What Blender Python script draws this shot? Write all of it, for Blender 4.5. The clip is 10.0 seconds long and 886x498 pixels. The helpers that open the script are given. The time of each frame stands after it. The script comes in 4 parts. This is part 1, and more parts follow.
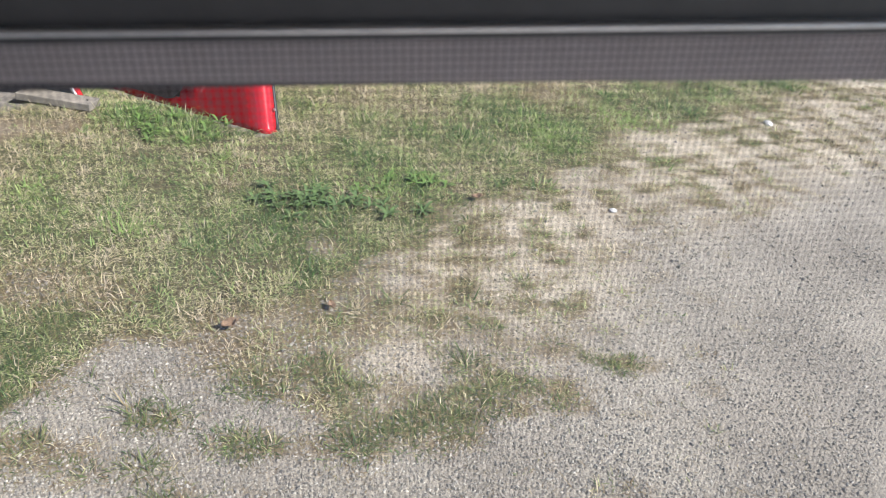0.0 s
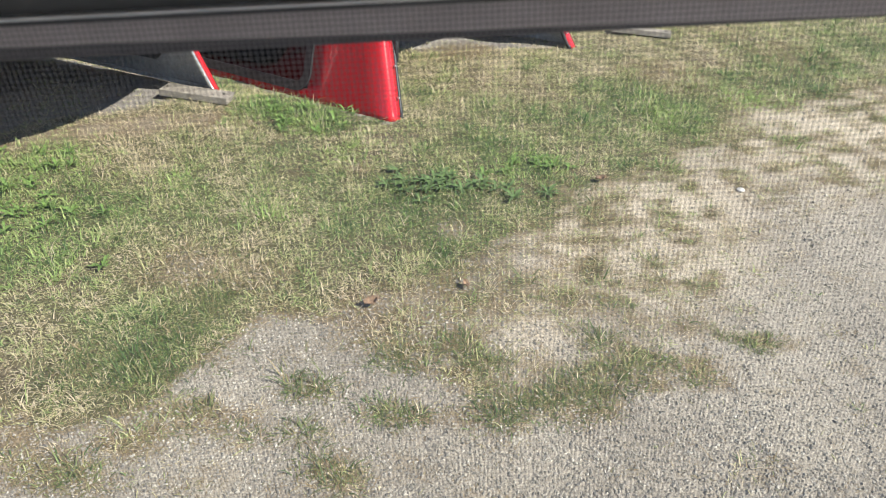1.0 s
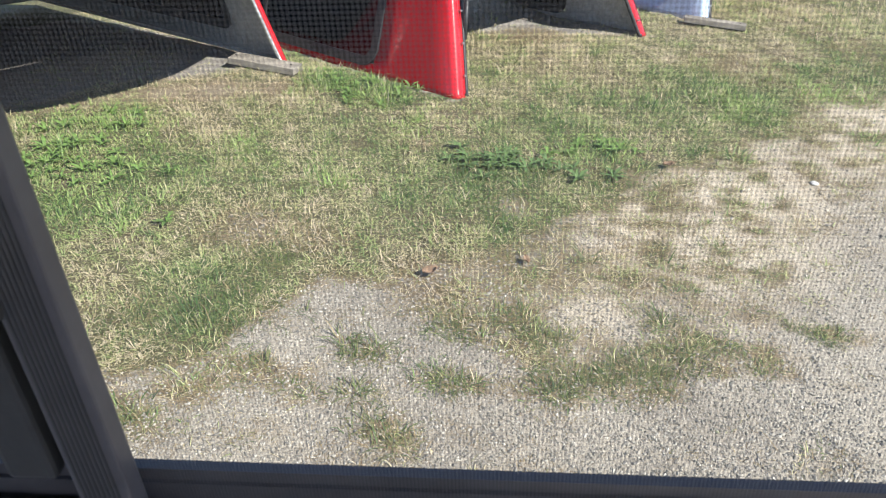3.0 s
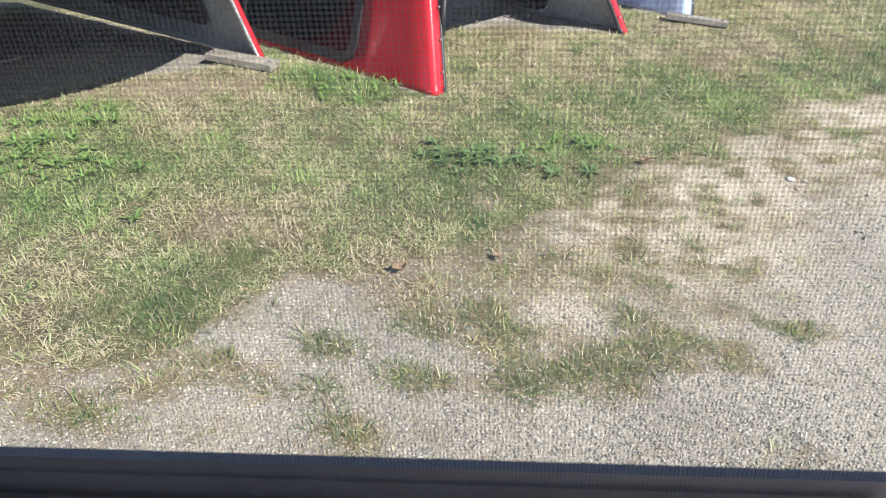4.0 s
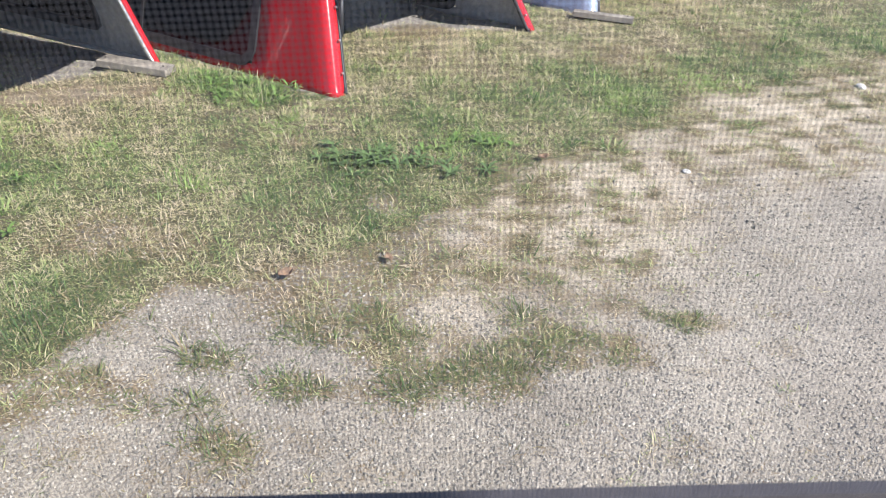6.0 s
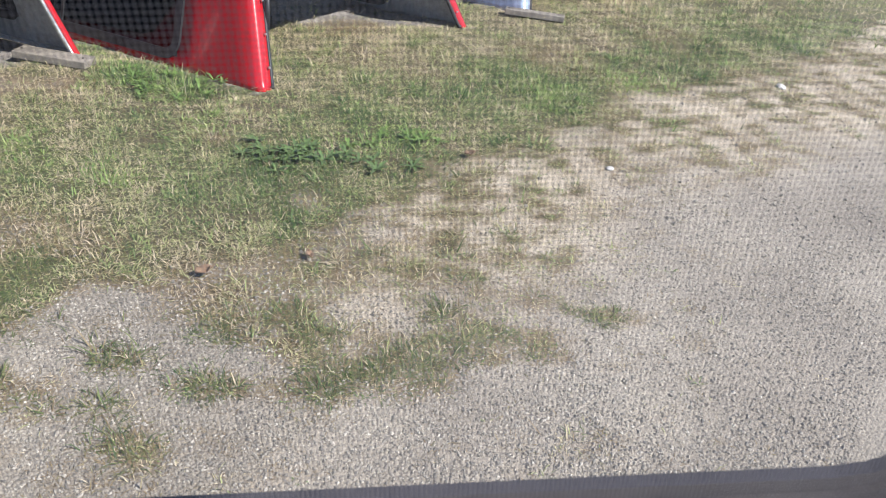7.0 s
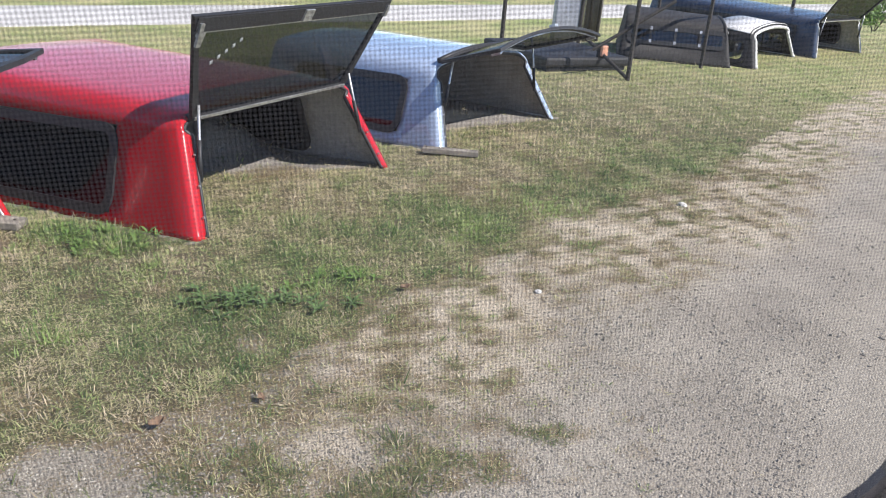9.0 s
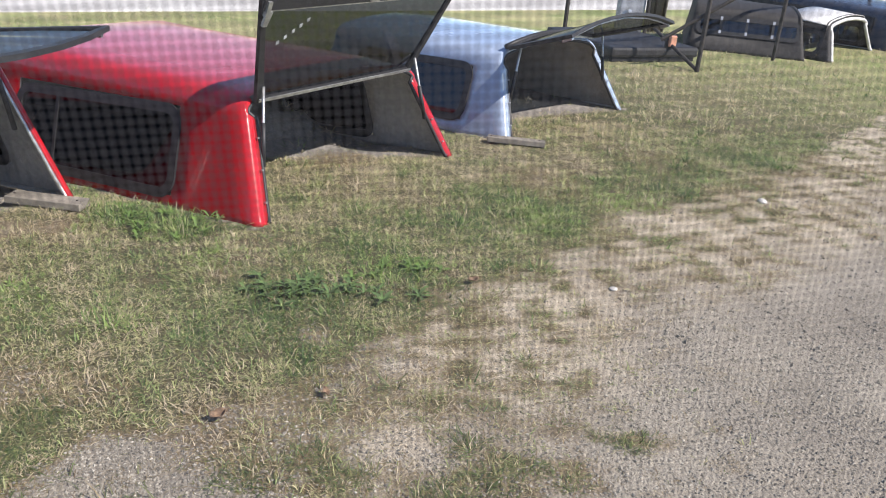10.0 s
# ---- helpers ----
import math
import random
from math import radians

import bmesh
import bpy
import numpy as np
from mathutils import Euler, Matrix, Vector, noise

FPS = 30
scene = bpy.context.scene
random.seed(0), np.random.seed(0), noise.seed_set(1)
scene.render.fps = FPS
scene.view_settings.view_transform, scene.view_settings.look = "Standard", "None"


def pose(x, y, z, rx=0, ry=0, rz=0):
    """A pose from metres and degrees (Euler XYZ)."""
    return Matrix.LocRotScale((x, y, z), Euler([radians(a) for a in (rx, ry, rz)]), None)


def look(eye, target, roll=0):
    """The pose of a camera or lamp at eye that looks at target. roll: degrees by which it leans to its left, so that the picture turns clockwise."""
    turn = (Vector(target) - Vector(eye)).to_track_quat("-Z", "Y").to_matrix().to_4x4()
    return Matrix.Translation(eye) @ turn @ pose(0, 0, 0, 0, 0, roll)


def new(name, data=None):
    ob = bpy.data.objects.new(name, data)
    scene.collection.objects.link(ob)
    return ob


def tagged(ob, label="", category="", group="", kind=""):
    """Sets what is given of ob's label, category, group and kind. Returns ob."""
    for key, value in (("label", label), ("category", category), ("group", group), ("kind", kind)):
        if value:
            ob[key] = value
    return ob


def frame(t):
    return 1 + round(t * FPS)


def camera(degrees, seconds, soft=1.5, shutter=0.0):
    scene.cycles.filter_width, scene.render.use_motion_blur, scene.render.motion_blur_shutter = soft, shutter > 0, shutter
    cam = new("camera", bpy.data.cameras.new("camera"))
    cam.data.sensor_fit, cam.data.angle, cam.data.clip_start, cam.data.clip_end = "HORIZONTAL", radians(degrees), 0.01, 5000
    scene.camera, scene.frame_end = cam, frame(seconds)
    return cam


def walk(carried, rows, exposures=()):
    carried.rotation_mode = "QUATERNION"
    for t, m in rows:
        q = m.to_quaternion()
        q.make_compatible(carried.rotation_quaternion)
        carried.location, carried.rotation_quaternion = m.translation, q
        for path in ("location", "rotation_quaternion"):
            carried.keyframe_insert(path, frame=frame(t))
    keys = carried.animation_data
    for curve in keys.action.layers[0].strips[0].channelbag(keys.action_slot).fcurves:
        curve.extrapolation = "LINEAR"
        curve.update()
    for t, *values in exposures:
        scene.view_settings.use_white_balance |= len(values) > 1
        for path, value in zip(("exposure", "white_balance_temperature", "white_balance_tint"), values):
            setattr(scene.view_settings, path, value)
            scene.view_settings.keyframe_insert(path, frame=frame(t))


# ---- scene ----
# ---- camera ----
cam = camera(56.2, 10.0, soft=0.7)
PATH = [
    (0, (0.197, 0.109, 1.587), (0.221, 1.838, 0.582), 7.20),
    (0.5, (0.087, 0.093, 1.574), (0.021, 1.807, 0.545), 5.61),
    (1, (0.090, 0.018, 1.591), (-0.117, 1.711, 0.546), 2.73),
    (1.5, (0.044, 0.014, 1.583), (-0.215, 1.693, 0.527), 2.32),
    (2, (0.043, -0.011, 1.571), (-0.262, 1.658, 0.511), 2.83),
    (3.5, (0.091, 0.011, 1.481), (-0.230, 1.679, 0.425), 3.94),
    (4, (0.136, 0.027, 1.483), (-0.175, 1.697, 0.426), 3.91),
    (4.5, (0.179, 0.045, 1.482), (-0.110, 1.721, 0.429), 3.76),
    (5, (0.227, 0.060, 1.486), (-0.021, 1.743, 0.436), 3.91),
    (6.5, (0.336, 0.111, 1.459), (0.212, 1.814, 0.418), 4.95),
    (7, (0.374, 0.113, 1.469), (0.329, 1.821, 0.429), 6.42),
    (7.5, (0.411, 0.134, 1.462), (0.470, 1.846, 0.429), 7.59),
    (8, (0.436, 0.150, 1.468), (0.659, 1.901, 0.527), 6.40),
    (8.5, (0.385, 0.088, 1.490), (0.567, 1.927, 0.726), 3.68),
    (9, (0.294, -0.009, 1.541), (0.414, 1.841, 0.791), 4.55),
    (9.5, (0.235, 0.016, 1.509), (0.290, 1.865, 0.749), 4.06),
    (10, (0.213, 0.142, 1.467), (0.217, 1.985, 0.692), 4.66),
]
# a phone's small aperture, focused on the yard
cam.data.dof.use_dof = True
cam.data.dof.focus_distance = 2.0
cam.data.dof.aperture_fstop = 23.0
# seconds, stops, kelvin, tint: the phone's picture cools as the walk goes on
EXPOSURES = ((0.0, 1.32, 6270, 11), (0.5, 1.37, 6550, 8), (1.0, 1.39, 6600, 7), (2.0, 1.46, 6500, 7), (3.5, 1.52, 6400, 8), (5.0, 1.58, 6350, 10), (6.5, 1.36, 6270, 13), (7.5, 1.12, 6270, 12), (8.5, 1.03, 6270, 13), (9.5, 1.02, 6500, 13), (10.0, 1.00, 6530, 14))
walk(cam, [(t, look(eye, target, roll)) for t, eye, target, roll in PATH], EXPOSURES)

# ---- light ----
SUN_TO = Vector((0.857 * 1.0 + 0.05, -0.515 * 1.0 + 0.08, 1.0)).normalized()
world = bpy.data.worlds.new("world")
scene.world = world
world.use_nodes = True
wn = world.node_tree.nodes
sky = wn.new("ShaderNodeTexSky")
sky.sky_type = 'NISHITA'
sky.sun_disc = False
sky.air_density = 0.75
sky.dust_density = 0.05
sky.ozone_density = 2.2
sky.sun_elevation = math.asin(SUN_TO.z)
sky.sun_rotation = math.atan2(SUN_TO.x, SUN_TO.y)
world.node_tree.links.new(sky.outputs[0], wn["Background"].inputs[0])
wn["Background"].inputs[1].default_value = 0.11
sun_data = bpy.data.lights.new("sun", 'SUN')
sun_data.energy = 4.4
sun_data.angle = radians(0.55)
sun_data.color = (1.0, 0.95, 0.87)
sun_lamp = new("sun", sun_data)
sun_lamp.matrix_world = look(SUN_TO * 30, (0, 0, 0))


# ---- materials ----
class Mat:
    """A node material with a principled shader and short helpers."""

    def __init__(self, name, colour=(0.5, 0.5, 0.5), rough=0.6, metal=0.0, coat=0.0, spec=0.5):
        self.m = bpy.data.materials.new(name)
        self.m.use_nodes = True
        self.n, self.l = self.m.node_tree.nodes, self.m.node_tree.links
        self.b = self.n["Principled BSDF"]
        self.b.inputs["Base Color"].default_value = (*colour, 1)
        self.b.inputs["Roughness"].default_value = rough
        self.b.inputs["Metallic"].default_value = metal
        self.b.inputs["Coat Weight"].default_value = coat
        self.b.inputs["Coat Roughness"].default_value = 0.04
        self.b.inputs["Specular IOR Level"].default_value = spec
        self.pos = None

    def place(self):
        if self.pos is None:
            self.pos = self.n.new("ShaderNodeTexCoord").outputs["Object"]
        return self.pos

    def noise(self, scale, detail=4.0, rough=0.55, vec=None):
        t = self.n.new("ShaderNodeTexNoise")
        t.inputs["Scale"].default_value = scale
        t.inputs["Detail"].default_value = detail
        t.inputs["Roughness"].default_value = rough
        self.l.new(vec or self.place(), t.inputs["Vector"])
        return t.outputs["Fac"]

    def ramp(self, fac, *stops):
        t = self.n.new("ShaderNodeValToRGB")
        e = t.color_ramp.elements
        while len(e) < len(stops):
            e.new(0.5)
        for el, (p, c) in zip(e, stops):
            el.position = p
            el.color = (*c, 1) if len(c) == 3 else c
        self.l.new(fac, t.inputs[0])
        return t.outputs[0]

    def mix(self, fac, a, b, kind='MIX'):
        t = self.n.new("ShaderNodeMix")
        t.data_type, t.blend_type = 'RGBA', kind
        for sock, v in ((t.inputs[0], fac), (t.inputs[6], a), (t.inputs[7], b)):
            if isinstance(v, (int, float)):
                sock.default_value = v
            elif isinstance(v, tuple):
                sock.default_value = (*v, 1)
            else:
                self.l.new(v, sock)
        return t.outputs[2]

    def math(self, op, a, b=0.0):
        t = self.n.new("ShaderNodeMath")
        t.operation = op
        for sock, v in zip(t.inputs, (a, b)):
            if isinstance(v, (int, float)):
                sock.default_value = v
            else:
                self.l.new(v, sock)
        return t.outputs[0]

    def colour(self, socket):
        self.l.new(socket, self.b.inputs["Base Color"])

    def rough(self, socket):
        self.l.new(socket, self.b.inputs["Roughness"])

    def bump(self, height, strength=0.3, distance=0.01):
        t = self.n.new("ShaderNodeBump")
        t.inputs["Strength"].default_value = strength
        t.inputs["Distance"].default_value = distance
        self.l.new(height, t.inputs["Height"])
        self.l.new(t.outputs[0], self.b.inputs["Normal"])

    def island(self):
        return self.n.new("ShaderNodeNewGeometry").outputs["Random Per Island"]

    def attribute(self, name):
        t = self.n.new("ShaderNodeAttribute")
        t.attribute_name = name
        return t.outputs["Fac"]


def speckled(name, a, b, scale, rough=0.6, bump=0.2, dist=0.004, metal=0.0, coat=0.0):
    m = Mat(name, rough=rough, metal=metal, coat=coat)
    big = m.noise(scale * 0.12, 3)
    fine = m.noise(scale, 5, 0.65)
    m.colour(m.ramp(m.math('ADD', m.math('MULTIPLY', big, 0.5), m.math('MULTIPLY', fine, 0.5)), (0.35, a), (0.65, b)))
    m.rough(m.math('ADD', m.math('MULTIPLY', big, 0.15), rough - 0.07))
    if bump:
        m.bump(fine, bump, dist)
    return m.m


def car_paint(name, a, b, dust=0.18, coat=1.0, spec=0.5):
    """Glossy lacquer with a thin, uneven film of dust."""
    m = Mat(name, a, 0.3, coat=coat, spec=spec)
    film = m.math('MULTIPLY', m.ramp(m.noise(3.5, 6, 0.65), (0.35, (0, 0, 0)), (0.75, (1, 1, 1))), dust)
    m.colour(m.mix(film, m.mix(m.noise(1.3, 2), a, b), (0.42, 0.38, 0.33)))
    m.rough(m.math('ADD', m.math('MULTIPLY', film, 1.6), 0.22))
    m.bump(m.noise(9, 2), 0.02, 0.01)
    return m.m


def tinted_glass(name, tint, rough=0.02, edge_gloss=0.85):
    m = Mat(name)
    m.n.remove(m.b)
    clear = m.n.new("ShaderNodeBsdfTransparent")
    clear.inputs[0].default_value = (*tint, 1)
    gloss = m.n.new("ShaderNodeBsdfGlossy")
    gloss.inputs["Roughness"].default_value = rough
    gloss.inputs[0].default_value = (0.9, 0.92, 0.95, 1)
    facing = m.n.new("ShaderNodeLayerWeight")
    facing.inputs[0].default_value = 0.5
    gain = m.math('ADD', m.math('MULTIPLY', m.math('POWER', facing.outputs["Facing"], 4.0), edge_gloss), 0.06)
    mixer = m.n.new("ShaderNodeMixShader")
    m.l.new(gain, mixer.inputs[0])
    m.l.new(clear.outputs[0], mixer.inputs[1])
    m.l.new(gloss.outputs[0], mixer.inputs[2])
    m.l.new(mixer.outputs[0], m.n["Material Output"].inputs[0])
    return m.m


def blades(name, stops, rough=0.5, trans=0.35, own=False):
    """Grass and leaves: tone runs from tuft to tuft, a little from blade to blade."""
    m = Mat(name, rough=rough, spec=0.2)
    tone = m.island() if own else m.attribute("tone")
    c = m.ramp(tone, *stops)
    m.colour(c)
    leaf = m.n.new("ShaderNodeBsdfTranslucent")
    m.l.new(c, leaf.inputs[0])
    mixer = m.n.new("ShaderNodeMixShader")
    mixer.inputs[0].default_value = trans
    m.l.new(m.b.outputs[0], mixer.inputs[1])
    m.l.new(leaf.outputs[0], mixer.inputs[2])
    m.l.new(mixer.outputs[0], m.n["Material Output"].inputs[0])
    return m.m


RED = car_paint("red_paint", (0.437, 0.0101, 0.0185), (0.386, 0.0084, 0.0151), 0.04, 0.3, 0.25)
SILVER = car_paint("silver_blue_paint", (0.36, 0.43, 0.55), (0.31, 0.385, 0.51), 0.06)
BLUE = car_paint("dark_blue_paint", (0.022, 0.035, 0.07), (0.03, 0.045, 0.075), 0.1, 0.25)
BROWN = speckled("weathered_black_paint", (0.012, 0.011, 0.011), (0.028, 0.026, 0.025), 30, 0.7)
WHITE = speckled("weathered_white_paint", (0.527, 0.51, 0.484), (0.68, 0.671, 0.654), 40, 0.45)
CARPET = speckled("grey_carpet", (0.27, 0.262, 0.255), (0.47, 0.45, 0.44), 220, 0.95, 0.6, 0.004)
LINER = speckled("brown_grey_liner", (0.24, 0.215, 0.195), (0.42, 0.385, 0.355), 90, 0.8, 0.5, 0.004)
BLACK = speckled("black_rubber", (0.012, 0.012, 0.013), (0.024, 0.024, 0.026), 90, 0.55, 0.15, 0.002)
BLACK_METAL = speckled("black_aluminium", (0.042, 0.039, 0.045), (0.072, 0.067, 0.074), 60, 0.38, 0.1, 0.001)
ALU = speckled("dull_aluminium", (0.42, 0.42, 0.42), (0.6, 0.6, 0.59), 70, 0.4, 0.1, 0.001, metal=0.8)
STEEL = speckled("dark_steel", (0.02, 0.018, 0.017), (0.05, 0.042, 0.036), 60, 0.65)
DARK_GLASS = tinted_glass("dark_tinted_glass", (0.03, 0.031, 0.034), 0.02, 0.2)
SMOKE_GLASS = tinted_glass("smoked_glass", (0.085, 0.10, 0.10), 0.03, 0.2)
CLEAR_GLASS = tinted_glass("clear_glass", (0.85, 0.87, 0.86))
LENS_RED = Mat("red_lens", (0.28, 0.01, 0.03), 0.2, coat=0.6).m
LENS_ORANGE = Mat("orange_lens", (0.62, 0.30, 0.20), 0.3, coat=0.4).m
WOOD = speckled("grey_weathered_wood", (0.115, 0.103, 0.0862), (0.276, 0.247, 0.207), 45, 0.85, 0.5, 0.004)
ZINC = speckled("grey_painted_sheet", (0.3, 0.315, 0.36), (0.405, 0.42, 0.48), 20, 0.5)
WALL_IN = speckled("off_white_liner", (0.527, 0.493, 0.484), (0.646, 0.62, 0.612), 26, 0.8, 0.25, 0.003)
STRAW_LEAF = speckled("dead_leaf", (0.12, 0.075, 0.045), (0.30, 0.20, 0.13), 120, 0.8)
PALE_STONE = speckled("pale_stone", (0.40, 0.385, 0.35), (0.56, 0.54, 0.50), 80, 0.8)
MARK = speckled("worn_white_mark", (0.20, 0.21, 0.21), (0.5, 0.52, 0.53), 160, 0.7)
GREEN = blades("lawn_blade", ((0.0, (0.60, 0.51, 0.375)), (0.16, (0.53, 0.453, 0.31)), (0.32, (0.49, 0.445, 0.26)), (0.5, (0.415, 0.435, 0.205)), (0.72, (0.245, 0.33, 0.125)), (1.0, (0.07, 0.13, 0.045))))
DRY = blades("dry_blade", ((0.0, (0.15, 0.105, 0.06)), (0.22, (0.31, 0.24, 0.145)), (0.45, (0.25, 0.215, 0.11)), (0.7, (0.175, 0.205, 0.08)), (1.0, (0.075, 0.115, 0.045))), 0.6, 0.25)
CRAB_BLADE = blades("crab_grass_blade", ((0.0, (0.36, 0.43, 0.17)), (0.5, (0.25, 0.35, 0.115)), (1.0, (0.13, 0.215, 0.07))), 0.45, 0.35)
WEED = blades("broad_weed", ((0.0, (0.194, 0.288, 0.0864)), (0.5, (0.144, 0.238, 0.0684)), (1.0, (0.0936, 0.166, 0.0504))), 0.45, 0.3, True)
DARK_WEED = blades("dark_weed", ((0.0, (0.15, 0.22, 0.085)), (1.0, (0.075, 0.135, 0.05))), 0.5, 0.25, True)

# strands of the insect screen: vinyl-coated, semi-dull
SCREEN = Mat("screen_strand", (0.095, 0.09, 0.095), 0.5).m


def gravel_material():
    m = Mat("gravel_stone", rough=0.85)
    tone = m.island()
    stain = m.ramp(m.noise(1.7, 4, 0.6), (0.36, (0.86, 0.84, 0.815)), (0.62, (1.0, 0.985, 0.955)))
    m.colour(m.mix(1.0, stain, m.mix(m.math('MULTIPLY', m.noise(160, 3), 0.35), m.ramp(tone, (0.0, (0.11, 0.105, 0.10)), (0.25, (0.19, 0.177, 0.155)), (0.65, (0.275, 0.255, 0.218)), (0.9, (0.365, 0.342, 0.295)), (1.0, (0.50, 0.475, 0.42))), (0.26, 0.24, 0.205)), 'MULTIPLY'))
    return m.m


def ground_material():
    """Crushed limestone on the drive; thatch and soil under the lawn."""
    m = Mat("ground_surface", rough=0.92, spec=0.25)
    cover = m.attribute("cover")
    v = m.n.new("ShaderNodeTexVoronoi")
    v.inputs["Scale"].default_value = 95
    m.l.new(m.place(), v.inputs["Vector"])
    pebble = m.ramp(v.outputs["Color"], (0.1, (0.135, 0.126, 0.112)), (0.5, (0.22, 0.204, 0.175)), (0.95, (0.35, 0.325, 0.28)))
    grit = m.noise(170, 4, 0.75)
    sand = m.ramp(m.noise(2.1, 5, 0.6), (0.35, (0.25, 0.212, 0.155)), (0.68, (0.40, 0.352, 0.275)))
    drive = m.mix(0.5, pebble, sand)
    drive = m.mix(m.ramp(m.noise(260, 2), (0.4, (0, 0, 0)), (0.7, (1, 1, 1))), drive, m.mix(0.5, drive, (0.50, 0.475, 0.43)))
    fibre = m.noise(75, 6, 0.7)
    thatch = m.ramp(fibre, (0.3, (0.035, 0.028, 0.017)), (0.5, (0.10, 0.08, 0.047)), (0.72, (0.26, 0.21, 0.13)))
    green = m.ramp(fibre, (0.3, (0.03, 0.037, 0.014)), (0.7, (0.14, 0.155, 0.062)))
    lawn = m.mix(m.ramp(m.noise(1.3, 4, 0.6), (0.36, (0, 0, 0)), (0.66, (1, 1, 1))), thatch, green)
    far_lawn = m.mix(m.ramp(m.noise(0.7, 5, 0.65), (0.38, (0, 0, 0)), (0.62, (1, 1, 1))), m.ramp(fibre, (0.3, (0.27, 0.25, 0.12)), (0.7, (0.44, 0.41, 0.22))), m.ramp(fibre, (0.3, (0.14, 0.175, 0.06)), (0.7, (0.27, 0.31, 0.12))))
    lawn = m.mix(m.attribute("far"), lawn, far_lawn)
    soil = m.ramp(m.noise(40, 6, 0.7), (0.3, (0.10, 0.075, 0.050)), (0.7, (0.36, 0.295, 0.205)))
    loose = m.mix(m.ramp(grit, (0.35, (0, 0, 0)), (0.65, (1, 1, 1))), (0.33, 0.283, 0.21), (0.66, 0.585, 0.465))
    drive = m.mix(m.attribute("verge"), drive, loose)
    growth = m.math('MULTIPLY', cover, m.math('SUBTRACT', 1.0, m.math('MULTIPLY', m.attribute("verge"), 0.7)))
    drive = m.mix(m.ramp(m.math('ADD', growth, m.math('MULTIPLY', m.math('SUBTRACT', m.noise(9, 5, 0.7), 0.5), 0.5)), (0.05, (0, 0, 0)), (0.4, (1, 1, 1))), drive, soil)
    drive = m.mix(1.0, m.ramp(m.noise(1.7, 4, 0.6), (0.36, (0.86, 0.84, 0.815)), (0.62, (1.0, 0.985, 0.955))), drive, 'MULTIPLY')
    drive = m.mix(1.0, m.ramp(m.noise(0.55, 5, 0.65), (0.4, (0.9, 0.9, 0.905)), (0.6, (1, 1, 1))), drive, 'MULTIPLY')
    fray = m.math('ADD', cover, m.math('MULTIPLY', m.math('SUBTRACT', m.noise(22, 5, 0.7), 0.5), 0.7))
    # Grey soil inside the toppers; its edge repeats their shadow line in colour.
    shade_soil = m.mix(m.ramp(m.noise(120, 4, 0.7), (0.55, (0, 0, 0)), (0.75, (1, 1, 1))), m.ramp(m.noise(30, 5, 0.7), (0.3, (0.13, 0.12, 0.112)), (0.7, (0.32, 0.30, 0.28))), (0.48, 0.46, 0.43))
    m.colour(m.mix(m.attribute("bare"), m.mix(m.ramp(fray, (0.42, (0, 0, 0)), (0.75, (1, 1, 1))), drive, lawn), shade_soil))
    h = m.math('ADD', m.math('MULTIPLY', v.outputs["Distance"], -0.6), m.noise(60, 5, 0.7))
    m.bump(h, 0.7, 0.012)
    return m.m


# Paler grey that makes the frame's top look lit; also covers the outer side.
LIT_FRAME_GREY = speckled("lit_frame_grey", (0.28, 0.245, 0.25), (0.38, 0.335, 0.34), 60, 0.45, 0.1, 0.001)
GRAVEL, GROUND = gravel_material(), ground_material()


# ---- mesh helpers ----
def finish(ob, mat, smooth=False):
    ob.data.materials.append(mat)
    if smooth:
        ob.data.shade_smooth()
    return ob


def part(name, bm, mat, parent, label="", smooth=False):
    """One mesh object out of a bmesh, under a thing or a part."""
    bmesh.ops.recalc_face_normals(bm, faces=bm.faces)
    me = bpy.data.meshes.new(name)
    bm.to_mesh(me)
    bm.free()
    ob = finish(new(name, me), mat, smooth)
    ob.parent = parent
    return tagged(ob, label)


def bm_box(x0, y0, z0, x1, y1, z1, bevel=0.0):
    bm = bmesh.new()
    bmesh.ops.create_cube(bm, size=1, matrix=Matrix.Translation(((x0 + x1) / 2, (y0 + y1) / 2, (z0 + z1) / 2)) @ Matrix.Diagonal((x1 - x0, y1 - y0, z1 - z0, 1)))
    if bevel:
        bmesh.ops.bevel(bm, geom=bm.edges[:], offset=bevel, segments=2, affect='EDGES', profile=0.6)
    return bm


def bm_rod(points, radius, sides=8):
    """A round bar along a line of points."""
    bm = bmesh.new()
    pts = [Vector(p) for p in points]
    rings = []
    for i, p in enumerate(pts):
        d = (pts[min(i + 1, len(pts) - 1)] - pts[max(i - 1, 0)]).normalized()
        a = d.orthogonal().normalized() if i == 0 else (rings_a - d * rings_a.dot(d)).normalized()
        rings_a = a
        b = d.cross(a)
        rings.append([bm.verts.new(p + (a * math.cos(k * math.tau / sides) + b * math.sin(k * math.tau / sides)) * radius) for k in range(sides)])
    for r0, r1 in zip(rings, rings[1:]):
        for k in range(sides):
            bm.faces.new((r0[k], r0[(k + 1) % sides], r1[(k + 1) % sides], r1[k]))
    bm.faces.new(rings[0][::-1])
    bm.faces.new(rings[-1])
    return bm


